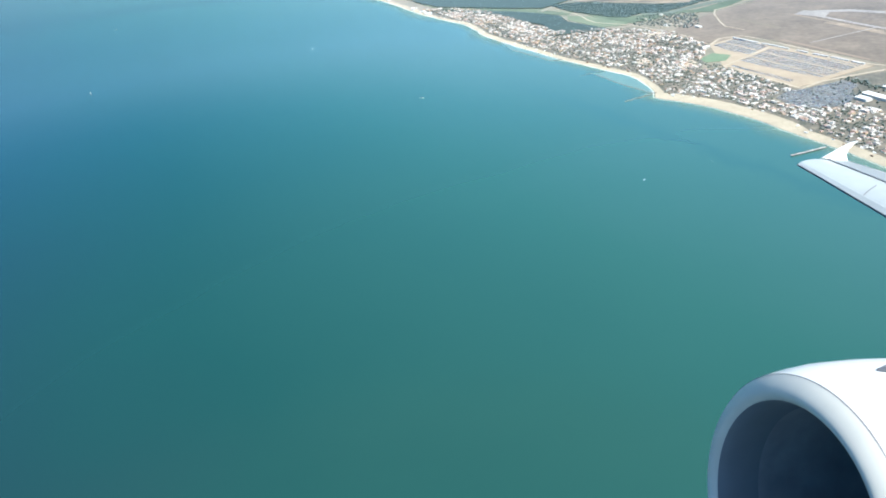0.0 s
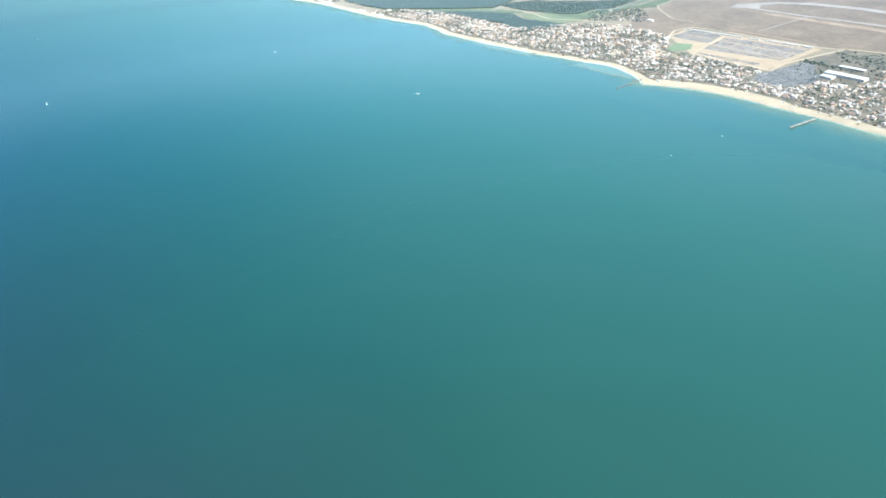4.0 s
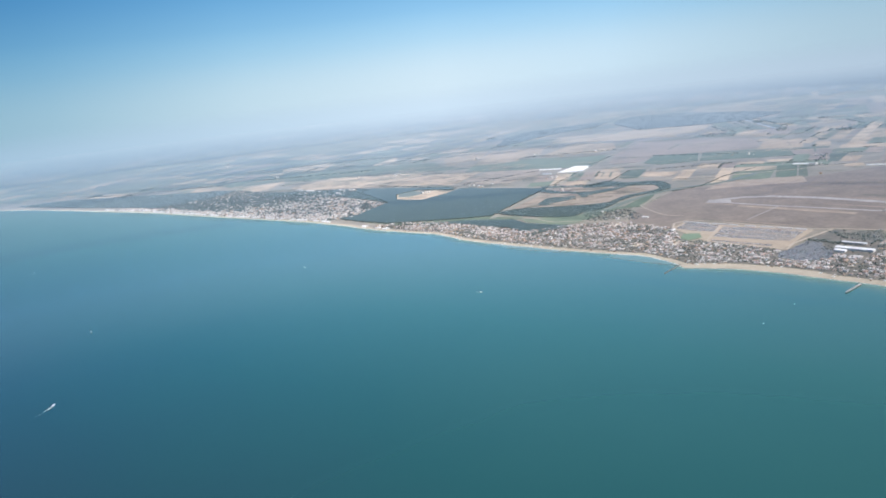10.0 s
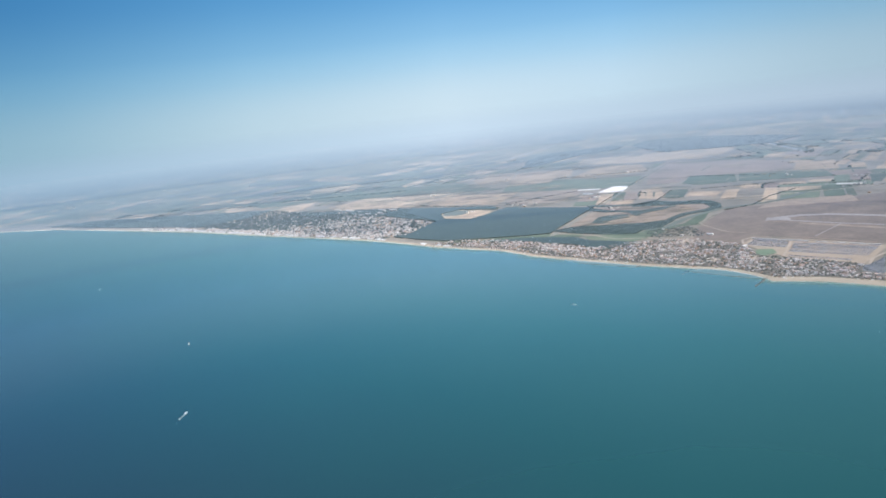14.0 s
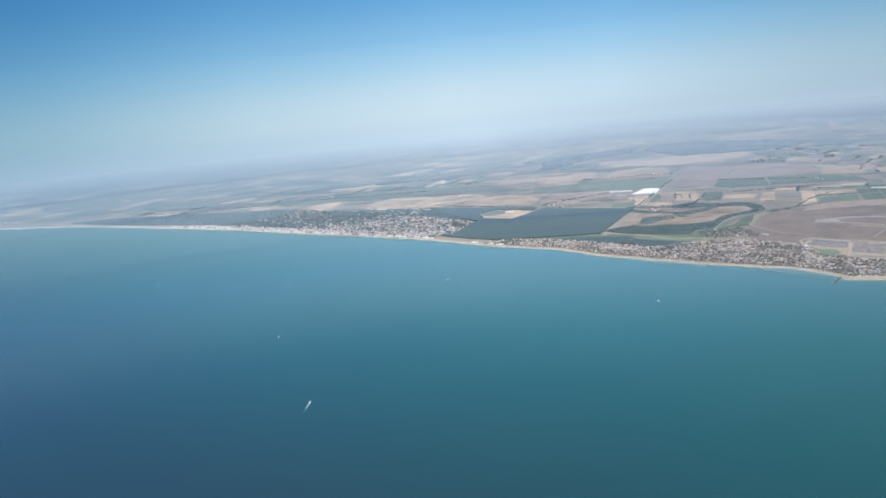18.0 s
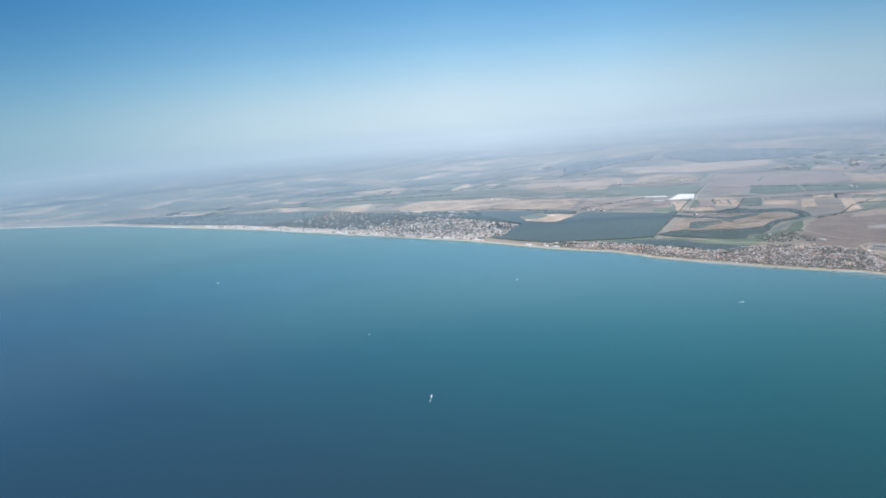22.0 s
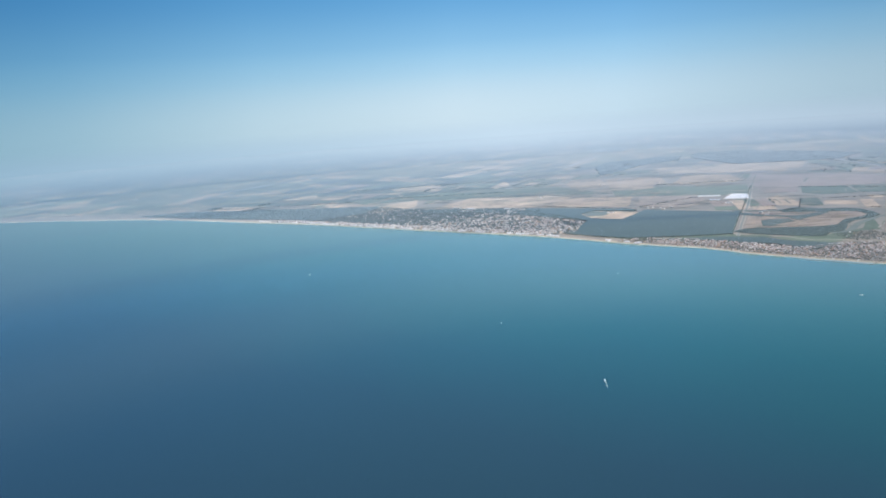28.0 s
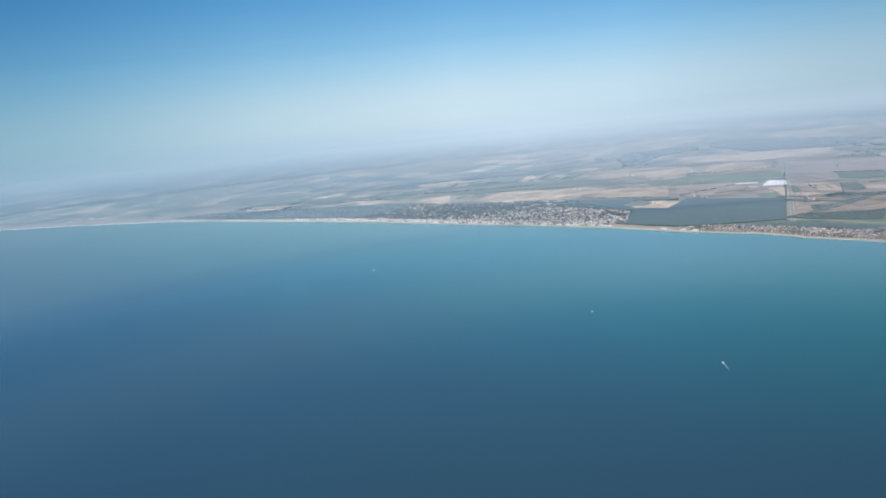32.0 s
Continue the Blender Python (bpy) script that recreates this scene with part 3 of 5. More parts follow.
RIVERFIELD = [(92, 692), (101, 700), (204, 797), (239, 762), (289, 717), (291, 693), (267, 660), (226, 660), (193, 647), (164, 653), (134, 673)]
MARSH = [(84, 646), (84, 636), (102, 623), (127, 597), (124, 580), (102, 580), (80, 619)]
DARKFIELD = [(277, 780), (330, 835), (346, 817), (298, 763)]
AIRSIDE = [(150, 545), (172, 575), (199, 598), (240, 628), (268, 644), (290, 646), (379, 605), (560, 580), (820, 420), (620, 180), (380, 200), (300, 330), (247, 412), (196, 511), (165, 500)]
PARK = [(164, 497), (188, 511), (236, 416), (181, 388), (156, 441)]
BLOCKS = [[(166, 494), (186, 506), (198, 479), (180, 463), (168, 478)], [(169, 450), (198, 473), (231, 419), (199, 402), (184, 424)], [(160, 440), (163, 443), (184, 402), (180, 399)]]
SHED_YARD = [(194, 362), (208, 374), (232, 374), (222, 342), (205, 340)]
LAWN = [(147, 462), (159, 474), (169, 466), (161, 453), (149, 453)]
SCRUBLAND = [(145, 451), (157, 448), (157, 441), (174, 406), (164, 399), (149, 425)]
FENCETREES = [(240, 409), (244, 392), (269, 386), (246, 357), (237, 371), (231, 385)]
LOT = [(162, 373), (174, 384), (182, 384), (208, 394), (212, 384), (205, 377), (201, 364), (189, 353), (177, 352), (167, 357)]
FOCENE_BACK = [(360, 40), (350, 200), (300, 320), (250, 366), (226, 352), (222, 342), (205, 340), (200, 362), (187, 354), (171, 358), (158, 371), (178, 387), (155, 440), (141, 437), (154, 474), (163, 497), (148, 548), (118, 569), (98, 574), (66, 580), (45, 625), (12, 690), (-28, 730)]
FREGENE_BACK = [(-62, 812), (-12, 880), (-40, 960), (-64, 995), (-15, 1062), (-84, 1129), (-140, 1176), (-200, 1290), (-252, 1224), (-335, 1206), (-372, 1260)]
DUNEWOOD = [(-640, 1580), (-540, 1560), (-332, 1400), (-236, 1325), (-285, 1240), (-340, 1225), (-470, 1365)]
HAMLET = [(128, 588), (157, 610), (190, 606), (178, 570), (145, 560)]
GREENHOUSES = [[(256, 910), (303, 944), (318, 925), (283, 885)], [(254, 966), (280, 944), (275, 938), (249, 959)], [(233, 914), (242, 902), (246, 906), (237, 918)], [(468, 686), (484, 666), (480, 662), (464, 682)], [(499, 609), (512, 594), (509, 591), (496, 606)]]
NAMED = [
    ("green_field", [(164, 1066), (215, 1159), (271, 1107), (293, 1129), (404, 1019), (316, 916), (290, 943)], GREEN, "long green irrigated field beside the canal"),
    ("stubble_field", [(220, 1167), (311, 1333), (344, 1322), (401, 1263), (337, 1150), (317, 1167), (276, 1114)], STRAW, "pale pink stubble field above the green strip"),
    ("pink_field", [(445, 1320), (522, 1448), (671, 1357), (738, 1290), (784, 1241), (669, 1152), (541, 1196)], STRAW, "broad pink stubble field below the far wood"),
    ("mauve_field", [(431, 919), (525, 1020), (608, 1015), (640, 960), (518, 872)], BROWN, "grey-mauve ploughed field"),
    ("stubble_field", [(330, 1131), (459, 1251), (502, 1171), (447, 1067), (385, 1083)], STRAW, "wide field of pale pink-brown stubble"),
    ("pink_field", [(174, 1201), (199, 1303), (268, 1390), (310, 1345), (248, 1221)], STRAW, "pale pink stubble field beyond the meadow"),
    ("pale_field", [(71, 1374), (78, 1412), (158, 1503), (120, 1405)], STRAW, "small pale straw-coloured field"),
    ("pale_field", [(-103, 1530), (-98, 1590), (11, 1592), (14, 1510)], STRAW, "long pale field across the green plain"),
    ("pale_field", [(-274, 2075), (-280, 2131), (-196, 2169), (-205, 2101)], STRAW, "pale field far across the plain"),
    ("pale_field", [(288, 1908), (250, 1997), (335, 1990)], STRAW, "pale field far across the plain"),
    ("stubble_field", [(-496, 1483), (-500, 1555), (-470, 1580), (-390, 1513), (-396, 1476)], STRAW, "tan field behind the dune wood"),
    ("stubble_field", [(-300, 1347), (-300, 1391), (-225, 1402), (-238, 1360)], STRAW, "tan field behind the dune wood"),
    ("green_field", [(376, 873), (435, 931), (485, 892), (428, 817), (380, 837)], GREEN, "dull green irrigated field"),
    ("green_field", [(430, 816), (487, 884), (567, 800), (523, 740)], GREEN, "long dull green irrigated field"),
    ("grey_field", [(343, 915), (427, 1031), (558, 1170), (632, 938), (553, 843), (492, 895), (445, 944), (382, 889)], BROWN, "large flat grey-brown ploughed field"),
    ("pink_field", [(545, 836), (611, 899), (663, 875), (584, 790)], STRAW, "pink-brown stubble field with a straight edge"),
    ("pale_field", [(-335, 1573), (-340, 1622), (-262, 1636), (-270, 1589)], STRAW, "narrow pale straw-coloured field"),
    ("stubble_field", [(-240, 1228), (-208, 1294), (-161, 1317), (-113, 1330), (-150, 1231), (-222, 1206)], STRAW, "pale stubble field behind the seaside town"),
    ("stubble_field", [(-472, 1489), (-338, 1423), (-305, 1357), (-347, 1348)], STRAW, "long stubble field behind the dune wood"),
    ("green_field", [(-230, 1430), (-100, 1490), (60, 1370), (174, 1277), (170, 1200), (189, 1112), (116, 1153), (-27, 1277), (-114, 1345), (-214, 1340)], GREEN, "broad dull-green meadow"),
    ("stubble_field", [(-109, 1198), (-31, 1264), (77, 1190), (110, 1120), (5, 1060), (-85, 1136)], STRAW, "stubble field behind the seaside town"),
    ("stubble_field", [(8, 1055), (112, 1110), (180, 1040), (110, 950)], STRAW, "patchy brown stubble behind the wood"),
    ("tan_field", [(120, 945), (188, 1030), (262, 975), (228, 915), (160, 880)], TAN, "streaky tan field between the wood and the greenhouses"),
    ("wood_clearing", WOODFIELD, STRAW, "tan clearing cut into the edge of the wood"),
    ("marsh_meadow", MARSH, GREEN, "bright green marshy meadow by the canal mouth"),
    ("marsh_meadow", [(-60, 768), (-38, 733), (1, 710), (37, 690), (66, 677), (90, 650), (82, 638), (50, 666), (14, 688), (-30, 715), (-52, 750)], GREEN, "grey-green meadow between the two woods"),
    ("marsh_meadow", [(97, 639), (130, 610), (154, 616), (189, 614), (262, 667), (240, 640), (199, 600), (176, 606), (150, 594), (128, 585), (104, 622)], GREEN, "pale green meadow below the river trees"),
    ("dark_field", DARKFIELD, OLIVE, "dark green-brown rectangular field"),
    ("pale_field", [(306, 769), (333, 796), (357, 760), (328, 738)], STRAW, "pale straw-coloured rectangular field"),
    ("tan_field", [(292, 624), (327, 644), (365, 636), (411, 611), (386, 578), (327, 613)], TAN, "pale tan field beside the airfield"),
]
KEEP_OUT = [BIGWOOD, SMALLWOOD, RIVERWOOD, HOOK, AIRSIDE, PARK, LOT, HAMLET, RIVERFIELD] + [p for _, p, _, _ in NAMED] + GREENHOUSES
U, V = Vector((0.709, 0.705)), Vector((0.705, -0.709))


FOCENE = FOCENE_BACK + [p for p in SHORE if 40 < p[1] < 730][::-1]
FREGENE = FREGENE_BACK + [p for p in SHORE if 812 < p[1] < 1260][::-1]

# ---- fields ----
for k, (name, poly, mat, label) in enumerate(NAMED):
    tagged(flat(name, poly, LAND + 0.10 + 0.012 * (k % 7), mat, 0.2), label, "field", "fields of the plain")
tagged(flat("green_plain", [(-3200, 4100), (-700, 1760), (-520, 1600), (-230, 1420), (-20, 1240), (60, 1290), (160, 1530), (420, 2300), (800, 4700)], LAND + 0.012, OLIVE, 0.1), "grey-green meadow plain behind the dunes", "ground", kind="structure")
rng = random.Random(7)
near_parcels, far_parcels = [], Soup()
PALETTE = [STRAW, BROWN, OLIVE, GREEN]


def split(u0, v0, u1, v1, least, out):
    """Cuts a block of land into strips and parcels."""
    du, dv = u1 - u0, v1 - v0
    if du * dv < least * rng.uniform(0.6, 3.0):
        out.append((u0, v0, u1, v1))
        return
    k = rng.uniform(0.3, 0.7)
    if rng.random() < (0.14 if du < 1.2 * dv else 0.50):
        split(u0, v0, u0 + k * du, v1, least, out)
        split(u0 + k * du, v0, u1, v1, least, out)
    else:
        split(u0, v0, u1, v0 + k * dv, least, out)
        split(u0, v0 + k * dv, u1, v1, least, out)


for lo, hi, block, least in ((0, 1500, 230, 1300), (1500, 2700, 420, 5500), (2700, 5300, 700, 18000)):
    for i in range(int(-5400 / block), int(5400 / block) + 1):
        for j in range(int(-5400 / block), int(5400 / block) + 1):
            turn = Matrix.Rotation(radians(rng.gauss(0, 9)), 2)
            mid = U * (i * block) + V * (j * block)
            if not lo - block < mid.length < hi + block or mid.y < 0.1 * mid.x - 350:
                continue
            cells = []
            split(-block / 2, -block / 2, block / 2, block / 2, least, cells)
            for u0, v0, u1, v1 in cells:
                c = mid + turn @ (U * ((u0 + u1) / 2) + V * ((v0 + v1) / 2))
                far = c.length
                if not lo <= far < hi or c.y < 0.1 * c.x - 50 or c.x < -3400 or inland(c.x, c.y) < 26 + 0.6 * max(u1 - u0, v1 - v0) or rng.random() < 0.05:
                    continue
                gap = 0.02 * (u1 - u0 + v1 - v0) * rng.uniform(0.2, 1.0)
                cw = [mid + turn @ (U * (u + rng.gauss(0, 0.02) * (u1 - u0)) + V * (v + rng.gauss(0, 0.04) * (v1 - v0))) for u, v in ((u0 + gap, v0 + gap), (u0 + gap, v1 - gap), (u1 - gap, v1 - gap), (u1 - gap, v0 + gap))]
                test = [c] + [c + (q - c) * 0.8 for q in cw]
                if any(inside(q.x, q.y, p) for q in test for p in KEEP_OUT + [FOCENE, FREGENE, DUNEWOOD]):
                    continue
                wood = 0.5 + 0.5 * noise.noise((c.x / 500, c.y / 500, 2))
                hill = min(1.0, max(0.0, (far - 1100) / 1200))
                west = 1.0 if c.x < 60 else 0.0
                kind = rng.choices((0, 1, 2, 3), (0.40 - 0.18 * wood - 0.06 * hill, 0.14 - 0.06 * hill, 0.14 + 0.2 * wood + 0.25 * hill + 0.15 * west, 0.28 + 0.2 * west))[0]
                near_parcels.append((far, [(q.x, q.y) for q in cw], kind))
near_parcels.sort(key=lambda p: p[0])
LABELS = ("rectangular field of pale cut stubble", "ploughed brown field on the plain", "dull olive scrub field", "dark green crop field")
for k, (far, poly, kind) in enumerate(near_parcels):
    if k < 260:
        tagged(flat("field", poly, LAND + 0.02 + 0.075 * (k * 0.618034 % 1), PALETTE[kind], 0.08), LABELS[kind], "field", "fields of the plain")
    else:
        z = LAND + 0.02 + 0.15 * (k * 0.618034 % 1)
        far_parcels.add([(x, y, z) for x, y in poly] + [(x, y, LAND - 0.05) for x, y in poly], [(0, 1, 2, 3), (0, 4, 5, 1), (1, 5, 6, 2), (2, 6, 7, 3), (3, 7, 4, 0)], kind)
far_parcels.make("far_fields", PALETTE, "patchwork of far brown, straw and green fields", "fields")

tagged(flat("river_field", RIVERFIELD, LAND + 0.178, TAN, 0.15), "pink-brown dry field inside the river bend", "field", "fields of the plain")
tagged(flat("green_lawn", LAWN, LAND + 0.158, TURF, 0.15), "small green sports field beside the car park", "field", "fields of the plain")
for court in ([(131, 459), (142, 463), (145, 449), (131, 443)], [(107, 473), (115, 476), (117, 464), (107, 462)], [(118, 548), (140, 552), (150, 530), (134, 534)]):
    tagged(flat("sandy_yard", court, LAND + 0.125, TRACK, 0.1), "pale sandy yard among the houses", "yard", kind="structure")
SCRUB = [(189, 357), (212, 397), (246, 409), (262, 380), (250, 367), (226, 345), (205, 338)]
tagged(flat("scrub_ground", SCRUB, LAND + 0.115, TOWNGROUND, 0.1), "dusty grey-brown ground round the sheds", "ground", kind="structure")
tagged(flat("clearing_meadow", [(21, 937), (46, 950), (58, 928), (44, 905), (28, 900), (16, 912)], LAND + 0.24, RIVERGREEN, 0.1), "dull green meadow in the middle of the clearing", "field", "fields of the plain")

# thin strips of crop, stubble and bare earth across the fields
strips_of = Soup()
AVOID = [BIGWOOD, SMALLWOOD, RIVERWOOD, HOOK, PARK, LOT, HAMLET, MARSH, FOCENE, FREGENE, DUNEWOOD, SCRUB] + GREENHOUSES
for k in range(4200):
    far, ang = 480 + 2400 * rng.random() ** 1.3, radians(rng.uniform(38, 128))
    c = Vector((far * math.cos(ang), far * math.sin(ang)))
    way = (V if rng.random() < 0.88 else U)
    way = Matrix.Rotation(radians(rng.gauss(0, 8)), 2) @ way
    half, wide = way * (far / 1000 * rng.uniform(6, 38)), Vector((-way.y, way.x)) * (far / 1000 * rng.uniform(0.5, 2.6))
    ends = [c - half, c, c + half]
    if inland(c.x, c.y) < 40 or any(inside(q.x, q.y, p) for q in ends for p in AVOID) or min(inland(q.x, q.y) for q in (ends[0], ends[2])) < 30:
        continue
    if any(inside(q.x, q.y, AIRSIDE) for q in ends) or rng.random() < 0.5 and any(inside(c.x, c.y, p) for _, p, _, _ in NAMED):
        continue
    z = LAND + 0.205 + 0.10 * (k * 0.618034 % 1)
    quad = [c - half - wide * rng.uniform(0.4, 1), c + half - wide * rng.uniform(0.4, 1), c + half + wide * rng.uniform(0.4, 1), c - half + wide * rng.uniform(0.4, 1)]
    strips_of.add([(q.x, q.y, z) for q in quad], [(0, 1, 2, 3)], rng.choices(range(4), (20, 26, 30, 24))[0])


def streaks(count, x0, x1, y0, y1, length, width, weights, within=None):
    """Long thin strips of crop, earth, stubble and hedge over part of the plain."""
    for k in range(count):
        c = Vector((rng.uniform(x0, x1), rng.uniform(y0, y1)))
        ang = radians(rng.uniform(-48, -8))
        way = Vector((math.cos(ang), math.sin(ang)))
        half, wide = way * rng.uniform(*length), Vector((-way.y, way.x)) * rng.uniform(*width)
        ends = [c - half, c, c + half]
        if within and not all(inside(q.x, q.y, within) for q in ends) or inland(c.x, c.y) < 60 or any(inside(q.x, q.y, p) for q in ends for p in AVOID):
            continue
        quad = [c - half - wide * rng.uniform(0.3, 1), c + half - wide * rng.uniform(0.3, 1), c + half + wide * rng.uniform(0.3, 1), c - half + wide * rng.uniform(0.3, 1)]
        strips_of.add([(q.x, q.y, LAND + 0.31 + 0.05 * (k * 0.618034 % 1)) for q in quad], [(0, 1, 2, 3)], rng.choices(range(5), weights)[0])


streaks(620, -420, 480, 1040, 1620, (8, 34), (1.0, 3.2), (16, 22, 22, 18, 22))
streaks(420, -110, 250, 880, 1260, (6, 24), (0.8, 2.4), (20, 26, 16, 10, 28))
streaks(500, -900, 300, 1480, 2600, (14, 60), (3.0, 9.0), (16, 12, 26, 20, 26))
streaks(360, 300, 1300, 1250, 2300, (14, 60), (3.0, 9.0), (16, 16, 22, 16, 30))
streaks(320, 90, 270, 640, 800, (5, 18), (0.5, 1.8), (34, 12, 18, 6, 30), RIVERFIELD)
strips_of.make("crop_strips", PALETTE + [WOODFLOOR], "thin strips of stubble, earth and green crop on the fields", "fields")

# ---- airfield, roads, canal ----
tagged(ribbon("river", smooth_line([(143, 617), (162, 611), (187, 624), (213, 638), (254, 652), (284, 656), (319, 650), (353, 651), (400, 668)], 6), 8.0, LAND + 0.30, RIVERGREEN), "winding reedy green river channel", "river", kind="structure")
tagged(flat("airfield", AIRSIDE, LAND + 0.08, AIRFIELD, 0.1), "flat brown dry grass of an airfield", "airfield", kind="structure")
for pts, w in (([(258, 570), (290, 562), (310, 545), (331, 508), (351, 446), (480, 148)], 8.5), ([(262, 556), (282, 506), (294, 483), (324, 420), (436, 150)], 4.0), ([(318, 428), (345, 440)], 2.6)):
    tagged(ribbon("runway", pts, w, LAND + 0.16, CONCRETE), "pale concrete runway and taxiway on the airfield", "runway", kind="structure")
bands = Soup()
track = Vector((0.394, -0.919))
for k in range(90):
    c = Vector((rng.uniform(190, 560), rng.uniform(230, 620)))
    half, wide = track * rng.uniform(12, 60), Vector((0.919, 0.394)) * rng.uniform(0.8, 4.5)
    quad = [c - half - wide * rng.uniform(0.5, 1), c - half + wide * rng.uniform(0.5, 1), c + half + wide * rng.uniform(0.5, 1), c + half - wide * rng.uniform(0.5, 1)]
    if all(inside(q.x, q.y, AIRSIDE) and not inside(q.x, q.y, PARK) for q in quad + [c]):
        bands.add([(q.x, q.y, LAND + 0.09 + 0.04 * (k * 0.618034 % 1)) for q in quad], [(3, 2, 1, 0)], rng.choices(range(3), (3, 5, 2))[0])
bands.make("grass_bands", [BROWN, DRYGRASS, TAN], "darker and paler bands of dry mown grass on the airfield", "grass")
tagged(flat("apron", [(250, 565), (262, 576), (275, 560), (266, 548)], LAND + 0.20, CONCRETE, 0.1), "pale concrete apron at the runway's end", "apron", kind="structure")
tagged(ribbon("canal", [(60, 665), (120, 724), (235, 836), (411, 1014), (520, 1120)], 2.0, LAND + 0.20, CANAL), "straight grey-green drainage canal", "canal", kind="structure")
for off in (-1.9, 1.9):
    tagged(ribbon("canal_bank", [(60 + off * 0.7, 665 - off * 0.7), (235 + off * 0.7, 836 - off * 0.7), (411 + off * 0.7, 1014 - off * 0.7)], 0.9, LAND + 0.24, TRACK), "pale earth bank along the canal", "canal bank", kind="structure")
ROADS = [([(165, 497), (192, 513), (236, 420), (250, 408)], 2.0), ([(198, 477), (156, 441)], 1.6), ([(181, 385), (196, 395), (250, 410)], 2.2), ([(156, 441), (181, 386)], 1.8),
         ([(232, 622), (202, 606), (197, 592), (191, 546), (200, 530)], 1.2), ([(-85, 816), (-40, 740), (0, 717), (40, 696), (62, 682)], 2.0), ([(104, 906), (146, 857), (180, 808)], 2.6),
         ([(64, 676), (90, 640), (100, 600), (126, 578), (160, 520)], 1.5), ([(250, 408), (300, 335), (370, 200)], 2.2),
         ([(-5, 895), (110, 930), (250, 900)], 1.8), ([(300, 730), (420, 660), (600, 600)], 2.2)]
tagged(ribbon("service_road", [(226, 479), (282, 504)], 1.2, LAND + 0.19, CONCRETE), "narrow grey service road across the airfield grass", "road", kind="structure")
for pts, w in ROADS:
    tagged(ribbon("road", smooth_line(pts, 12), w, LAND + 0.22, TRACK), "pale unmade road across the plain", "road", kind="structure")
tagged(flat("greenhouse_yard", [(250, 905), (303, 950), (324, 924), (283, 878)], LAND + 0.12, TRACK, 0.1), "pale yard round the greenhouses", "yard", kind="structure")


def greenhouse(poly, label):
    """A row of film tunnels side by side on the quadrilateral."""
    root = tagged(new("greenhouse"), label, "greenhouse", "greenhouses")
    a, b, c, d = [Vector(p) for p in poly]
    bays = max(3, int((d - a).length / 4.5))
    for k in range(bays):
        p0, p1 = a.lerp(d, k / bays), a.lerp(d, (k + 1) / bays)
        q0, q1 = b.lerp(c, k / bays), b.lerp(c, (k + 1) / bays)
        verts = []
        for e0, e1 in ((p0, p1), (q0, q1)):
            for t in range(7):
                g = e0.lerp(e1, 0.03 + 0.94 * t / 6)
                verts.append((g.x, g.y, LAND + 0.12 + 0.9 * math.sin(math.pi * t / 6)))
        faces = [(t, t + 1, t + 8, t + 7) for t in range(6)] + [tuple(range(6, -1, -1)), tuple(range(7, 14))]
        obj("tunnel", verts, faces, POLY, root, smooth=False)


for poly, text in zip(GREENHOUSES, ("large block of bright white plastic greenhouses", "long narrow white plastic greenhouse", "small white plastic greenhouse", "long low row of white greenhouses behind the airfield", "low white greenhouses beyond the runway")):
    greenhouse(poly, text)

# ---- foliage ----
PHI = (1 + 5 ** 0.5) / 2
ICO = [Vector(v).normalized() for v in ((-1, PHI, 0), (1, PHI, 0), (-1, -PHI, 0), (1, -PHI, 0), (0, -1, PHI), (0, 1, PHI), (0, -1, -PHI), (0, 1, -PHI), (PHI, 0, -1), (PHI, 0, 1), (-PHI, 0, -1), (-PHI, 0, 1))]
ICO_F = [(0, 11, 5), (0, 5, 1), (0, 1, 7), (0, 7, 10), (0, 10, 11), (1, 5, 9), (5, 11, 4), (11, 10, 2), (10, 7, 6), (7, 1, 8), (3, 9, 4), (3, 4, 2), (3, 2, 6), (3, 6, 8), (3, 8, 9), (4, 9, 5), (2, 4, 11), (6, 2, 10), (8, 6, 7), (9, 8, 1)]


def clump(soup, x, y, z, r, h, mat=0, rough=1.0):
    turn = rng.uniform(0, 6.28)
    c, s = math.cos(turn), math.sin(turn)
    vs = []
    for v in ICO:
        k = 1 + rough * rng.uniform(-0.28, 0.22)
        vs.append((x + r * k * (v.x * c - v.y * s), y + r * k * (v.x * s + v.y * c), z + h * (0.5 + 0.5 * k * v.z)))
    soup.add(vs, ICO_F, mat)


def grown(name, poly, step, r, h, label, chance=1.0, category="wood", leaf=None):
    """A wood: uneven tree crowns packed over a polygon, on a dark floor."""
    soup = Soup()
    x0, x1 = min(p[0] for p in poly), max(p[0] for p in poly)
    y0, y1 = min(p[1] for p in poly), max(p[1] for p in poly)
    y = y0
    while y < y1:
        x = x0
        while x < x1:
            px, py = x + rng.uniform(-0.5, 0.5) * step, y + rng.uniform(-0.5, 0.5) * step
            if rng.random() < chance and inside(px, py, poly) and not inside(px, py, WOODFIELD):
                k = rng.uniform(0.9, 1.12)
                clump(soup, px, py, LAND - 0.4 * h, r * k, h * k, rough=0.5)
            x += step
        y += step
    return soup.make(name, [leaf or FOLIAGE], label, category, smooth=True)


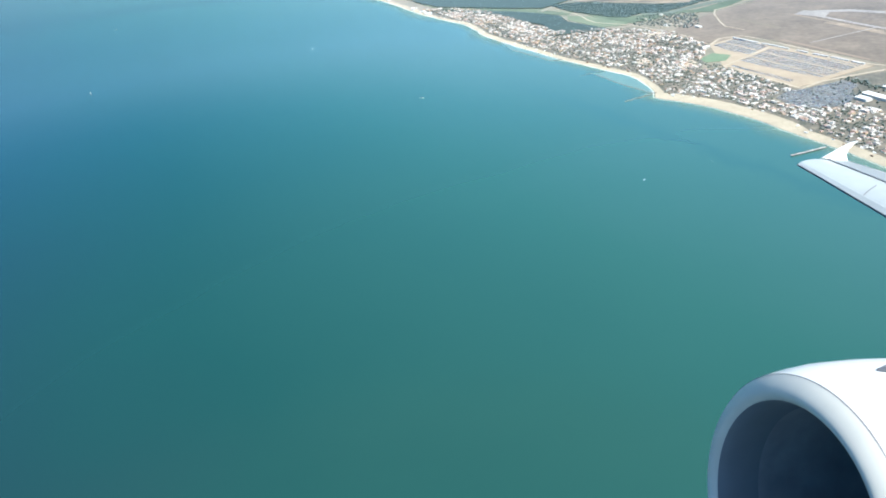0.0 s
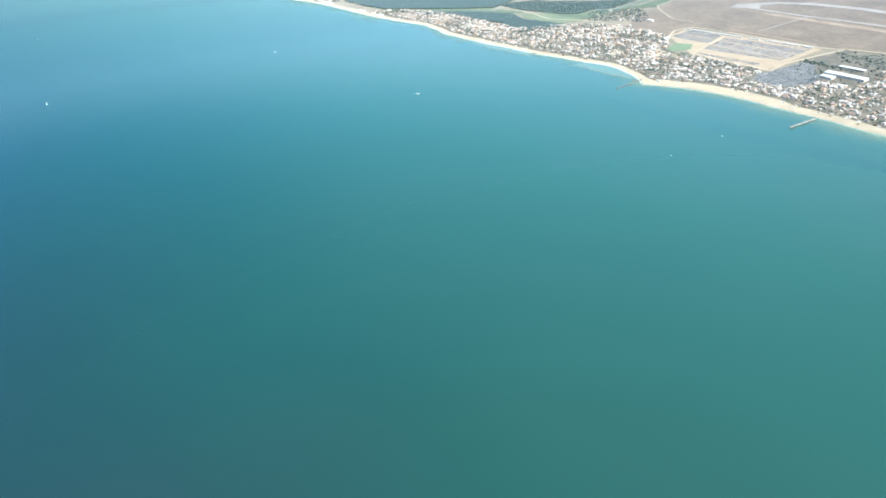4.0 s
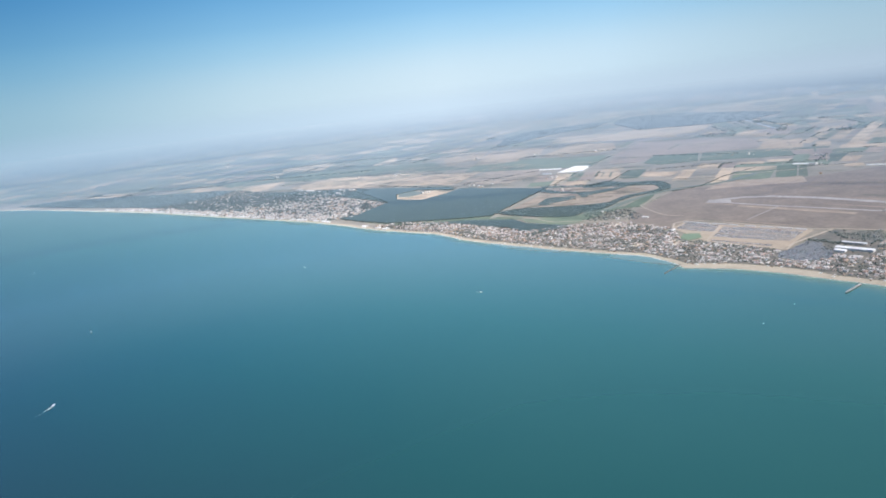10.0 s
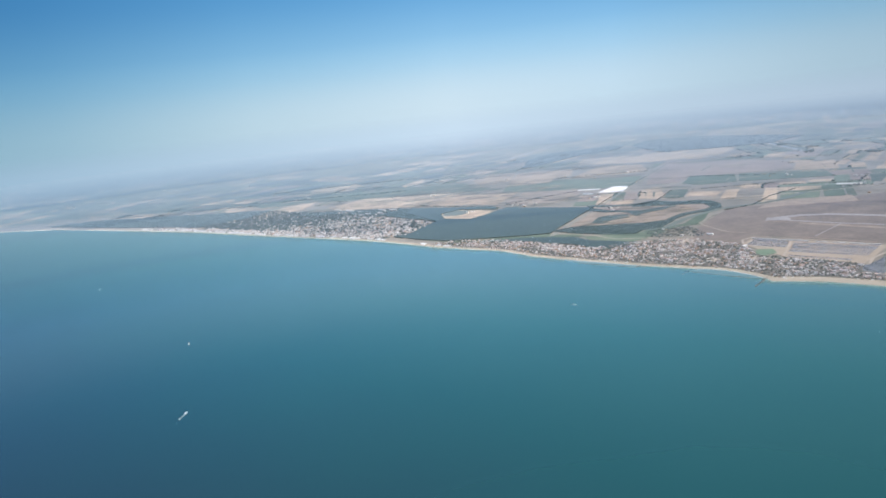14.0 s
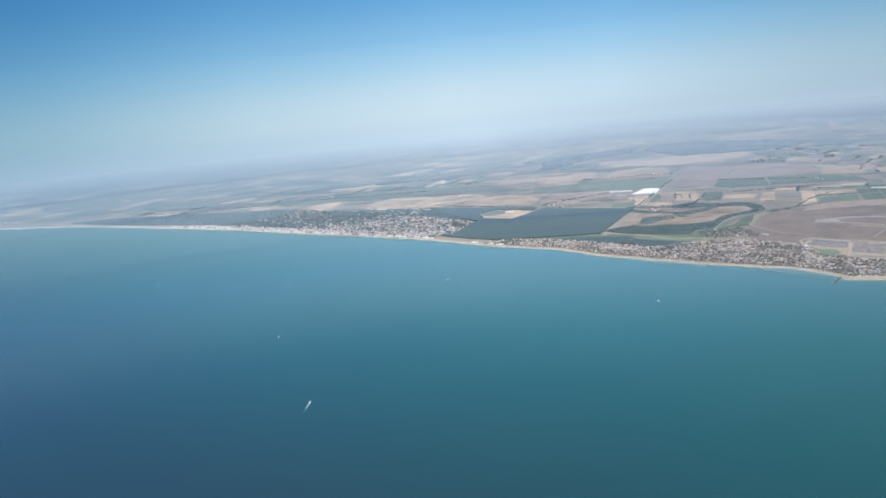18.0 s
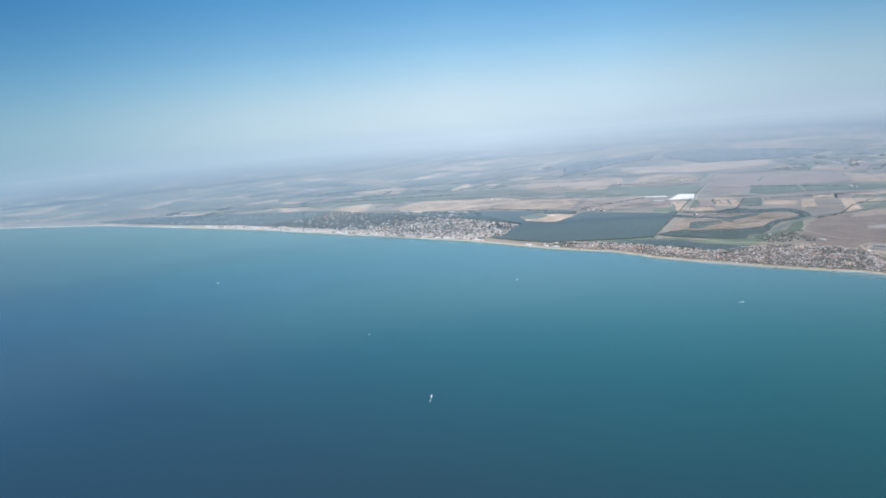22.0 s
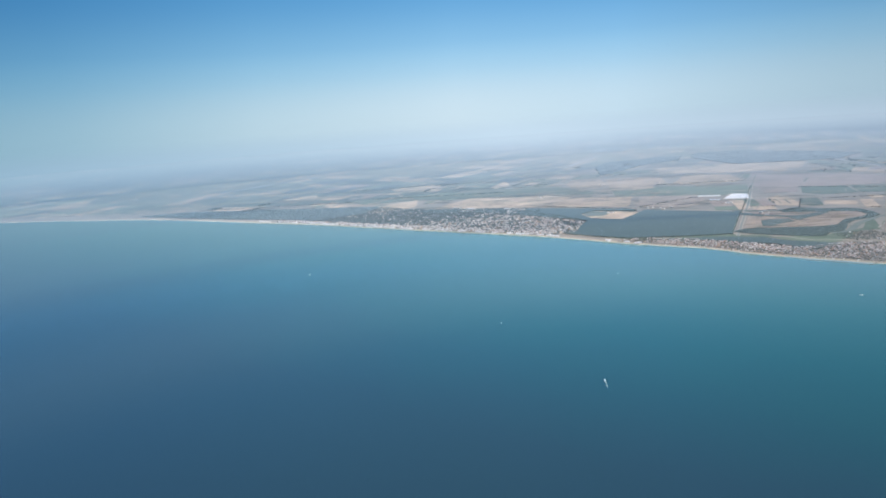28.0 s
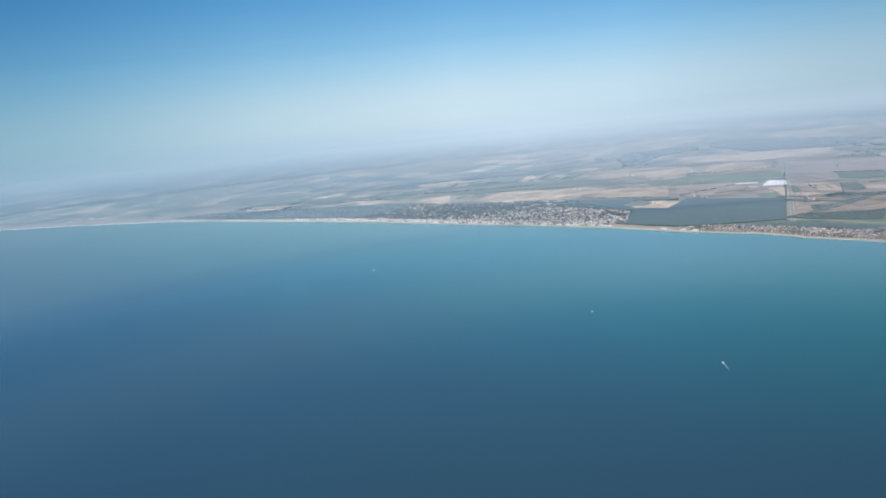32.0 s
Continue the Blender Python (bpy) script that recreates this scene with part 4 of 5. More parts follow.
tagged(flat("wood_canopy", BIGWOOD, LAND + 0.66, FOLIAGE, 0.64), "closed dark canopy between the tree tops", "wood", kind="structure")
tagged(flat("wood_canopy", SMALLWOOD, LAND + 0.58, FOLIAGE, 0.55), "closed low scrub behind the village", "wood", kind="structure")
grown("pine_wood", BIGWOOD, 1.6, 2.2, 1.05, "dense dark-green wood with a straight far edge")
grown("scrub_wood", SMALLWOOD, 1.6, 1.9, 0.98, "low dark-green scrub behind the village")
grown("riverside_wood", RIVERWOOD, 1.5, 1.3, 0.95, "winding belt of dark trees along the river", 0.9)
grown("river_bend_trees", HOOK, 1.7, 1.2, 0.95, "hook-shaped belt of dark trees at the river bend", 0.75)
# flat foliage-coloured sheets added to darken the gaps between the crowns
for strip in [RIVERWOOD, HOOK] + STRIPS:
    tagged(flat("tree_belt_floor", strip, LAND + 0.34, FOLIAGE, 0.3), "flat dark sheet filling the gaps of a tree belt", "wood", kind="structure")
grown("scrub_wood", SCRUBLAND, 1.5, 0.7, 0.8, "grey-green bushes between houses and car park", 0.5, leaf=TOWNTREE)
grown("fence_trees", FENCETREES, 1.6, 0.75, 0.9, "dark trees along the airfield fence", 0.6, leaf=TOWNTREE)
grown("hamlet_trees", [(127, 576), (138, 608), (150, 614), (173, 607), (185, 596), (177, 563), (164, 550), (152, 563)], 2.2, 0.95, 1.1, "dark trees round the hamlet", 0.48, leaf=GARDEN)
for strip in STRIPS:
    grown("scrub_strip", strip, 1.8, 1.1, 0.8, "strip of dark bushes between fields", 0.75)
TOWNWOOD = [(-15, 1062), (-84, 1129), (-140, 1176), (-165, 1150), (-95, 1085), (-55, 1015), (-34, 955), (-14, 905), (-8, 880), (-17, 999), (0, 1041)]
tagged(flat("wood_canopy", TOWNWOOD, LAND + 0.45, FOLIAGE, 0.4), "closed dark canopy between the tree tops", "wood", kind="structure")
grown("pine_wood", TOWNWOOD, 2.2, 2.2, 1.0, "dark pine wood behind the seaside town")
grown("dune_wood", DUNEWOOD, 4.0, 3.8, 1.6, "long dark wood behind the beach dunes", 0.9, leaf=PINE)
DUNEGAP = [(-200, 1290), (-236, 1325), (-285, 1240), (-340, 1225), (-372, 1262), (-335, 1206), (-252, 1224)]
# more added sheets, darkening the pale ground between the dune pines
tagged(flat("tree_belt_floor", DUNEGAP, LAND + 0.30, PINE, 0.25), "flat dark sheet filling the gaps of a tree belt", "wood", kind="structure")
tagged(flat("tree_belt_floor", DUNEWOOD, LAND + 0.28, PINE, 0.25), "flat dark sheet filling the gaps of the dune wood", "wood", kind="structure")
grown("dune_wood", DUNEGAP, 3.0, 2.4, 1.2, "dark pines between town and dune wood", 0.8, leaf=PINE)

FARWOOD = [(671, 1345), (742, 1578), (790, 1640), (875, 1720), (974, 1657), (1005, 1453), (1010, 1290), (865, 1230), (793, 1258)]
HILLWOOD = [(354, 1413), (460, 1604), (567, 1706), (774, 1668), (675, 1555), (555, 1535), (383, 1414)]
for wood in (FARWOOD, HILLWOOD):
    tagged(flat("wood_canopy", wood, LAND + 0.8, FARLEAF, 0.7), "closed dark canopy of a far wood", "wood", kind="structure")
    grown("far_wood", wood, 7.0, 6.0, 1.7, "broad dark wood far across the plain", 0.85, leaf=FARLEAF)

# rows of trees on field edges, and thickets further off
rows = Soup()
for _ in range(190):
    x, y = rng.uniform(189, 262), rng.uniform(338, 409)
    if inside(x, y, SCRUB) and not any(abs((x - a) * 0.407 - (y - b) * 0.914) < w / 2 + 1.5 and abs((x - a) * 0.914 + (y - b) * 0.407) < d / 2 + 1.5 for a, b, w, d in ((211.5, 356, 24, 5), (202, 359, 7, 4.6), (224, 368, 16, 3))):
        r = rng.uniform(0.4, 1.0)
        clump(rows, x, y, LAND, r, r * 1.3)
for a, b, step, r in (((268, 646), (305, 647), 3.4, 1.5), ((305, 647), (365, 683), 3.6, 1.3), ((365, 683), (431, 704), 3.6, 1.2), ((250, 760), (330, 832), 4, 1.3), ((100, 915), (18, 1060), 3, 1.6),
                      ((120, 935), (255, 960), 4, 1.6), ((430, 930), (505, 825), 4, 1.5), ((310, 1150), (450, 1072), 4, 2.0), ((-180, 1425), (62, 1297), 4, 2.2), ((-175, 1642), (140, 1520), 5, 2.4), ((-220, 1410), (-530, 1566), 5, 2.2),
                      ((60, 680), (180, 796), 5, 1.2), ((190, 800), (400, 1005), 6, 1.3), ((345, 808), (440, 760), 4, 1.4), ((455, 670), (500, 630), 4, 1.4)):
    n = int(math.dist(a, b) / (0.28 * step))
    for k in range(n):
        t = k / n
        if noise.noise((k * 0.13, a[0], a[1])) > -0.12:
            clump(rows, a[0] + (b[0] - a[0]) * t + rng.uniform(-1, 1), a[1] + (b[1] - a[1]) * t + rng.uniform(-1, 1), LAND, r * rng.uniform(0.3, 0.7), r * rng.uniform(0.4, 0.8))
for far, poly, kind in near_parcels:
    if far > 1500 or rng.random() > 0.55:
        continue
    a, b = poly[0], poly[1 if rng.random() < 0.7 else 3]
    grow = 1 + far / 1100
    n = int(math.dist(a, b) / (0.6 * grow))
    for k in range(n):
        if noise.noise((k * 0.06, a[0], a[1])) > 0.0:
            t = k / n
            clump(rows, a[0] + (b[0] - a[0]) * t + rng.uniform(-1, 1) * grow, a[1] + (b[1] - a[1]) * t + rng.uniform(-1, 1) * grow, LAND, grow * rng.uniform(0.25, 0.6), grow * rng.uniform(0.3, 0.6))
for _ in range(26):
    far = rng.uniform(1150, 1700)
    ang = radians(rng.uniform(48, 125))
    cx, cy = far * math.cos(ang), far * math.sin(ang)
    if inland(cx, cy) < 120 or any(inside(cx, cy, p) for p in KEEP_OUT):
        continue
    for k in range(rng.randint(10, 46)):
        p = U * rng.gauss(0, 11) + V * rng.gauss(0, 6)
        clump(rows, cx + p.x, cy + p.y, LAND, rng.uniform(1.2, 2.4), rng.uniform(1.2, 2.2))
rows.make("tree_rows", [GARDEN], "dark hedges, tree rows and thickets between fields", "trees", smooth=True)
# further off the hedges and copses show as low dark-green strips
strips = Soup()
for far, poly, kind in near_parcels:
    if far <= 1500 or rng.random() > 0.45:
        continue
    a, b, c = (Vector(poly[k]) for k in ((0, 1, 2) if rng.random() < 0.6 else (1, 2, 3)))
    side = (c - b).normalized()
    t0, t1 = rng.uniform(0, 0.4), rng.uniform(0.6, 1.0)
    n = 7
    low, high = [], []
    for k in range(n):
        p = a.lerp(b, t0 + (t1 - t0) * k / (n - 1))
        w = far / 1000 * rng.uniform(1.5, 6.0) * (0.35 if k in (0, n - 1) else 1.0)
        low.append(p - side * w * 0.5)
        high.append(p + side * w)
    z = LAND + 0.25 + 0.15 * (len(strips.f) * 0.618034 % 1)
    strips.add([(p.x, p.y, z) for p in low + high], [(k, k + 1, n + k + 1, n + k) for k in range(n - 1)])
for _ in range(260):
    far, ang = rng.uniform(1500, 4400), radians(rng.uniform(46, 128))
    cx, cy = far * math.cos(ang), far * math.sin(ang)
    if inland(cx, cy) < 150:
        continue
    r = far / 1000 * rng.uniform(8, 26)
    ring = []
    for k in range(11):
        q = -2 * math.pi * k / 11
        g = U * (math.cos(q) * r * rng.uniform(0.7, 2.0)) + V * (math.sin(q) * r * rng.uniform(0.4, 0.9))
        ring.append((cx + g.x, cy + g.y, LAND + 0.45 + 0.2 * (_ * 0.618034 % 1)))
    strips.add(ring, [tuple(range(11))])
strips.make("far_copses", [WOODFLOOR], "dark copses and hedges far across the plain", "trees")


# ---- houses ----
def box(x0, y0, x1, y1, z0, z1):
    v = [(x0, y0, z0), (x1, y0, z0), (x1, y1, z0), (x0, y1, z0), (x0, y0, z1), (x1, y0, z1), (x1, y1, z1), (x0, y1, z1)]
    return v, [(0, 1, 5, 4), (1, 2, 6, 5), (2, 3, 7, 6), (3, 0, 4, 7), (4, 5, 6, 7)]


def house_shape(kind, w, d, h):
    """Vertices and faces of walls and roof. Kinds: hipped, gabled, flat with a stair head, stepped terrace."""
    wall_v, wall_f = box(-w / 2, -d / 2, w / 2, d / 2, -0.1, h)
    e = 0.14
    if kind == "hip":
        r = max(0.0, (w - d) / 2)
        roof_v = [(-w / 2 - e, -d / 2 - e, h), (w / 2 + e, -d / 2 - e, h), (w / 2 + e, d / 2 + e, h), (-w / 2 - e, d / 2 + e, h), (-r, 0, h + 0.24 * d), (r + 0.05, 0, h + 0.24 * d)]
        roof_f = [(0, 1, 5, 4), (1, 2, 5), (2, 3, 4, 5), (3, 0, 4), (3, 2, 1, 0)]
    elif kind == "gable":
        roof_v = [(-w / 2 - e, -d / 2 - e, h - 0.05), (w / 2 + e, -d / 2 - e, h - 0.05), (w / 2 + e, d / 2 + e, h - 0.05), (-w / 2 - e, d / 2 + e, h - 0.05), (-w / 2 - e, 0, h + 0.22 * d), (w / 2 + e, 0, h + 0.22 * d)]
        roof_f = [(0, 1, 5, 4), (2, 3, 4, 5), (1, 2, 5), (3, 0, 4), (3, 2, 1, 0)]
    elif kind == "flat":
        roof_v, roof_f = box(-w / 2 - 0.08, -d / 2 - 0.08, w / 2 + 0.08, d / 2 + 0.08, h - 0.05, h + 0.13)
        v2, f2 = box(-w * 0.1, -d * 0.2, w * 0.2, d * 0.2, h + 0.1, h + 0.5)
        roof_f += [tuple(i + 8 for i in f) for f in f2]
        roof_v += v2
    else:
        v2, f2 = box(w / 2, -d * 0.4, w * 0.85, d * 0.4, -0.1, h * 0.55)
        wall_f += [tuple(i + 8 for i in f) for f in f2]
        wall_v += v2
        roof_v, roof_f = box(-w / 2 - 0.08, -d / 2 - 0.08, w / 2 + 0.08, d / 2 + 0.08, h - 0.04, h + 0.12)
        v3, f3 = box(w / 2 + 0.1, -d * 0.44, w * 0.9, d * 0.44, h * 0.55, h * 0.55 + 0.1)
        roof_f += [tuple(i + 8 for i in f) for f in f3]
        roof_v += v3
    return wall_v, wall_f, roof_v, roof_f


STYLES = []
for kind, w, d, h, wall, roof, text in (("hip", 2.6, 2.0, 1.15, 0, 2, "cream two-storey house with a hipped terracotta roof"), ("gable", 3.0, 1.9, 1.0, 0, 2, "white low house with a gabled terracotta roof"),
                                        ("flat", 2.4, 2.2, 1.35, 0, 3, "white flat-roofed house with a stair head"), ("step", 2.2, 2.1, 1.3, 0, 3, "white stepped house with a roof terrace"),
                                        ("hip", 3.4, 2.2, 1.4, 1, 2, "ochre villa with a hipped tiled roof"), ("gable", 2.3, 1.7, 0.95, 1, 2, "small ochre house with a gabled tiled roof"),
                                        ("flat", 4.2, 2.3, 1.7, 0, 3, "long white apartment block with a flat roof"), ("step", 2.8, 2.3, 1.05, 1, 3, "sand-coloured house with a terrace")):
    STYLES.append((house_shape(kind, w, d, h), wall, roof, text))
HOUSE_MATS = [WHITEWALL, OCHREWALL, TILEROOF, PALEROOF]
PROTO = {}


def place_house(style, x, y, turn, scale):
    """A house of its own: walls and a roof under one root."""
    (wv, wf, rv, rf), wall, roof, text = STYLES[style]
    m = pose(x, y, LAND, 0, 0, turn) @ Matrix.Diagonal((scale, scale, scale, 1))
    if style not in PROTO:
        root = tagged(new("house"), text, "house", "houses of the seaside village")
        obj("outer_wall", wv, wf, HOUSE_MATS[wall], root)
        obj("roof", rv, rf, HOUSE_MATS[roof], root)
        root.matrix_basis = m
        PROTO[style] = root
    else:
        PROTO[style].matrix_basis, keep = m, PROTO[style].matrix_basis.copy()
        copy_thing(PROTO[style], pose(x, y, LAND, 0, 0, turn))
        PROTO[style].matrix_basis = keep


def soup_house(soup, style, x, y, turn, scale):
    (wv, wf, rv, rf), wall, roof, _ = STYLES[style]
    c, s = math.cos(radians(turn)) * scale, math.sin(radians(turn)) * scale
    for vs, fs, mat in ((wv, wf, wall), (rv, rf, roof)):
        soup.add([(x + a * c - b * s, y + a * s + b * c, LAND + z * scale) for a, b, z in vs], fs, mat)


def shore_turn(x, y):
    i = int(((S0 - np.array((x, y))) ** 2).sum(1).argmin())
    d = S1[i] - S0[i]
    return math.degrees(math.atan2(d[1], d[0]))


spots, trees, pines = [], Soup(), Soup()
for poly, step, p_house, p_tree, low in ((FOCENE, 2.0, 0.50, 0.85, 2.0), (FREGENE, 3.0, 0.40, 0.90, 3.0), (HAMLET, 4.0, 0.12, 0.9, 0)):
    along, across2 = Vector((-0.50, 0.866)), Vector((0.866, 0.50))
    us, vs = [along.dot(Vector(p)) for p in poly], [across2.dot(Vector(p)) for p in poly]
    for j in range(int((max(vs) - min(vs)) / step) + 1):
        for i in range(int((max(us) - min(us)) / step) + 1):
            spot = along * (min(us) + (i + rng.uniform(-0.2, 0.2)) * step) + across2 * (min(vs) + (j + rng.uniform(-0.12, 0.12)) * step)
            x, y = spot.x, spot.y
            if not inside(x, y, poly):
                continue
            d = inland(x, y)
            if low and d < beach_width(x, y) + low:
                continue
            patch = min(1.0, max(0.0, 0.5 + 0.95 * noise.noise((x / 26, y / 26, 4))))
            if inside(x, y, SHED_YARD) or inside(x, y, LOT) or inside(x, y, LAWN) or inside(x, y, PARK) or (i % 13 == 0 or j % 5 == 0) and poly is FOCENE:
                continue  # a lane
            thin = 1.0 if poly is not FREGENE or d < 24 else min(1.2, max(0.10, (1075 - y) / 95))
            if rng.random() < thin * p_house * (0.40 + 1.05 * (1 - patch)) * (1.8 if poly is FREGENE and d < 30 else 1.0):
                style = rng.choices(range(8), (19, 15, 17, 16, 10, 8, 5, 10))[0]
                spots.append((math.hypot(x - 60, y - 200), style, x, y, shore_turn(x, y) + rng.choice((0, 90, 180, 270)) + rng.gauss(0, 7), rng.uniform(0.40, 0.74) * (1.3 if poly is FREGENE else 1.0)))
            if rng.random() < p_tree * (0.5 + patch) * (0.4 if poly is FREGENE and d < 26 else 1.0):
                for _ in range(rng.randint(1, 3)):
                    r = rng.uniform(0.25, 0.55) * (2.6 if poly is FREGENE else 1.0)
                    clump(pines if poly is FREGENE else trees, x + rng.uniform(-0.5, 0.5) * step, y + rng.uniform(-0.5, 0.5) * step, LAND, r, r * rng.uniform(1.1, 1.8) * (0.5 if poly is FREGENE else 1.0), rough=0.5 if poly is FREGENE else 1.0)
spots.sort(key=lambda s: s[0])
rest = Soup()
for k, (_, style, x, y, turn, scale) in enumerate(spots):
    if y > 800 and style in (0, 1, 4, 5) and k % 2:
        style = 2 + k % 2
    if k < 300:
        place_house(style, x, y, turn, scale)
    else:
        soup_house(rest, style, x, y, turn, scale)
for _ in range(120):  # scattered farmsteads
    far, ang = rng.uniform(700, 3600), radians(rng.uniform(50, 122))
    x, y = far * math.cos(ang), far * math.sin(ang)
    if inland(x, y) > 80 and not any(inside(x, y, p) for p in (BIGWOOD, AIRSIDE, SMALLWOOD)):
        for _ in range(rng.randint(1, 5)):
            soup_house(rest, rng.choice((2, 3, 3, 6, 7, 5)), x + rng.gauss(0, 6), y + rng.gauss(0, 6), rng.uniform(0, 360), rng.uniform(0.6, 1.3))
rest.make("more_houses", HOUSE_MATS, "close-packed pale houses of the seaside towns and farms", "houses")
pines.make("town_pines", [PINE], "blue-green pines between the houses of the second town", "trees", smooth=True)
trees.make("garden_trees", [TOWNTREE], "dark garden trees and pines between the houses", "trees", smooth=True)
tagged(flat("town_ground", FOCENE_BACK + [p for p in border if 40 < p[1] < 730][::-1], LAND + 0.09, TOWNGROUND, 0.1), "lanes and yards of the seaside village", "ground", kind="structure")
tagged(flat("town_ground", FREGENE_BACK + [p for p in border if 812 < p[1] < 1260][::-1], LAND + 0.07, PINEFLOOR, 0.1), "ground of the second seaside town, pine shade painted in", "ground", kind="structure")


# ---- beach huts and pavilions at the back of the beach ----
hut_v, hut_f = box(-0.7, -0.35, 0.7, 0.35, -0.1, 0.32)
hut_roof = [(-0.8, -0.45, 0.32), (0.8, -0.45, 0.32), (0.8, 0.45, 0.32), (-0.8, 0.45, 0.32), (-0.8, 0, 0.5), (0.8, 0, 0.5)]
hut_roof_f = [(0, 1, 5, 4), (2, 3, 4, 5), (1, 2, 5), (3, 0, 4)]


def beach_hut(mat, roof, label):
    root = tagged(new("beach_hut"), label, "beach hut", "huts along the beach")
    obj("outer_wall", hut_v, hut_f, mat, root)
    obj("roof", hut_roof, hut_roof_f, roof, root)
    return root


hut_kinds = [beach_hut(TIMBER, TIMBER, "low brown timber beach hut on the sand"), beach_hut(POLY, POLY, "low white beach pavilion behind the sand")]
used = [False, False]
for (x, y), (u, v) in zip(SHORE, border):
    if not 200 < y < 1280 or rng.random() < 0.35 or 735 < y < 800:
        continue
    for _ in range(2 if y < 700 else 4):
        k = rng.uniform(0.72, 1.1)
        px, py = x + (u - x) * k + rng.uniform(-2, 2), y + (v - y) * k + rng.uniform(-2, 2)
        z = LAND + 0.03 - 0.44 * max(0.0, 1 - k) / 0.75
        which = 0 if y < 700 and rng.random() < 0.6 else 1
        at = pose(px, py, z, 0, 0, shore_turn(px, py) + rng.gauss(0, 8))
        grow = rng.uniform(0.6, 1.1) * (1.0 if y < 700 else 3.0)
        if not used[which]:
            used[which] = True
            hut_kinds[which].matrix_basis = at @ Matrix.Diagonal((grow, grow, grow, 1))
        else:
            c = copy_thing(hut_kinds[which], at)
            c.scale = (grow, grow, grow)

# ---- warehouse sheds, car parks ----
def shed(x, y, turn, w, d, h, label):
    root = tagged(new("warehouse"), label, "warehouse", "sheds by the car park")
    root.matrix_basis = pose(x, y, LAND + 0.1, 0, 0, turn)
    v, f = box(-w / 2, -d / 2, w / 2, d / 2, -0.1, h)
    obj("outer_wall", v, f, WHITEWALL, root)
    bays = max(1, round(d / 3))
    for k in range(bays):
        y0, y1 = -d / 2 + d * k / bays, -d / 2 + d * (k + 1) / bays
        rv = [(-w / 2 - 0.1, y0, h), (w / 2 + 0.1, y0, h), (w / 2 + 0.1, y1, h), (-w / 2 - 0.1, y1, h), (-w / 2 - 0.1, (y0 + y1) / 2, h + 0.35), (w / 2 + 0.1, (y0 + y1) / 2, h + 0.35)]
        obj("roof", rv, [(0, 1, 5, 4), (2, 3, 4, 5), (1, 2, 5), (3, 0, 4)], POLY, root)


shed(211.5, 356, -66, 24, 5.0, 1.6, "long low white warehouse with a pale ridged roof")
shed(202, 359, -66, 7, 4.6, 1.4, "small white shed beside the warehouse")
shed(224, 368, -66, 16, 3, 1.2, "narrow pale shed behind the warehouse")
shed(158.5, 488, 24, 6, 2.6, 1.2, "white flat building beside the car park gate")
for x, y, w in ((-99, 1150, 14), (-84, 1120, 18), (-40, 1072, 12), (-26, 1050, 16)):
    shed(x, y, -60, w, 4.0, 1.5, "long pale building at the back of the second town")
shed(172, 550, -60, 5.5, 2.6, 1.1, "white hut at the airfield's edge")
tagged(flat("car_park", PARK, LAND + 0.14, SANDLOT, 0.12), "pale sandy surface of a long-stay car park", "car park", kind="structure")
for block in BLOCKS:
    tagged(flat("car_park_block", block, LAND + 0.146, GRAVEL, 0.05), "grey gravel under the rows of parked cars", "car park", kind="structure")
tagged(flat("car_park", LOT, LAND + 0.16, LOTPAVE, 0.12), "pale paved car park behind the houses", "car park", kind="structure")
CAR_BODY = [(-0.42, -0.17, 0.04), (0.42, -0.17, 0.04), (0.42, 0.17, 0.04), (-0.42, 0.17, 0.04), (-0.42, -0.17, 0.15), (0.42, -0.165, 0.14), (0.42, 0.165, 0.14), (-0.42, 0.17, 0.15)]
CAR_TOP = [(-0.34, -0.16, 0.15), (0.18, -0.16, 0.15), (0.18, 0.16, 0.15), (-0.34, 0.16, 0.15), (-0.26, -0.13, 0.27), (0.05, -0.13, 0.27), (0.05, 0.13, 0.27), (-0.26, 0.13, 0.27)]
BOXF = [(0, 1, 5, 4), (1, 2, 6, 5), (2, 3, 7, 6), (3, 0, 4, 7), (4, 5, 6, 7)]
protos = []
cars = Soup()
made = 0
lane = Vector((0.41, -0.912))
across = Vector((0.912, 0.41))
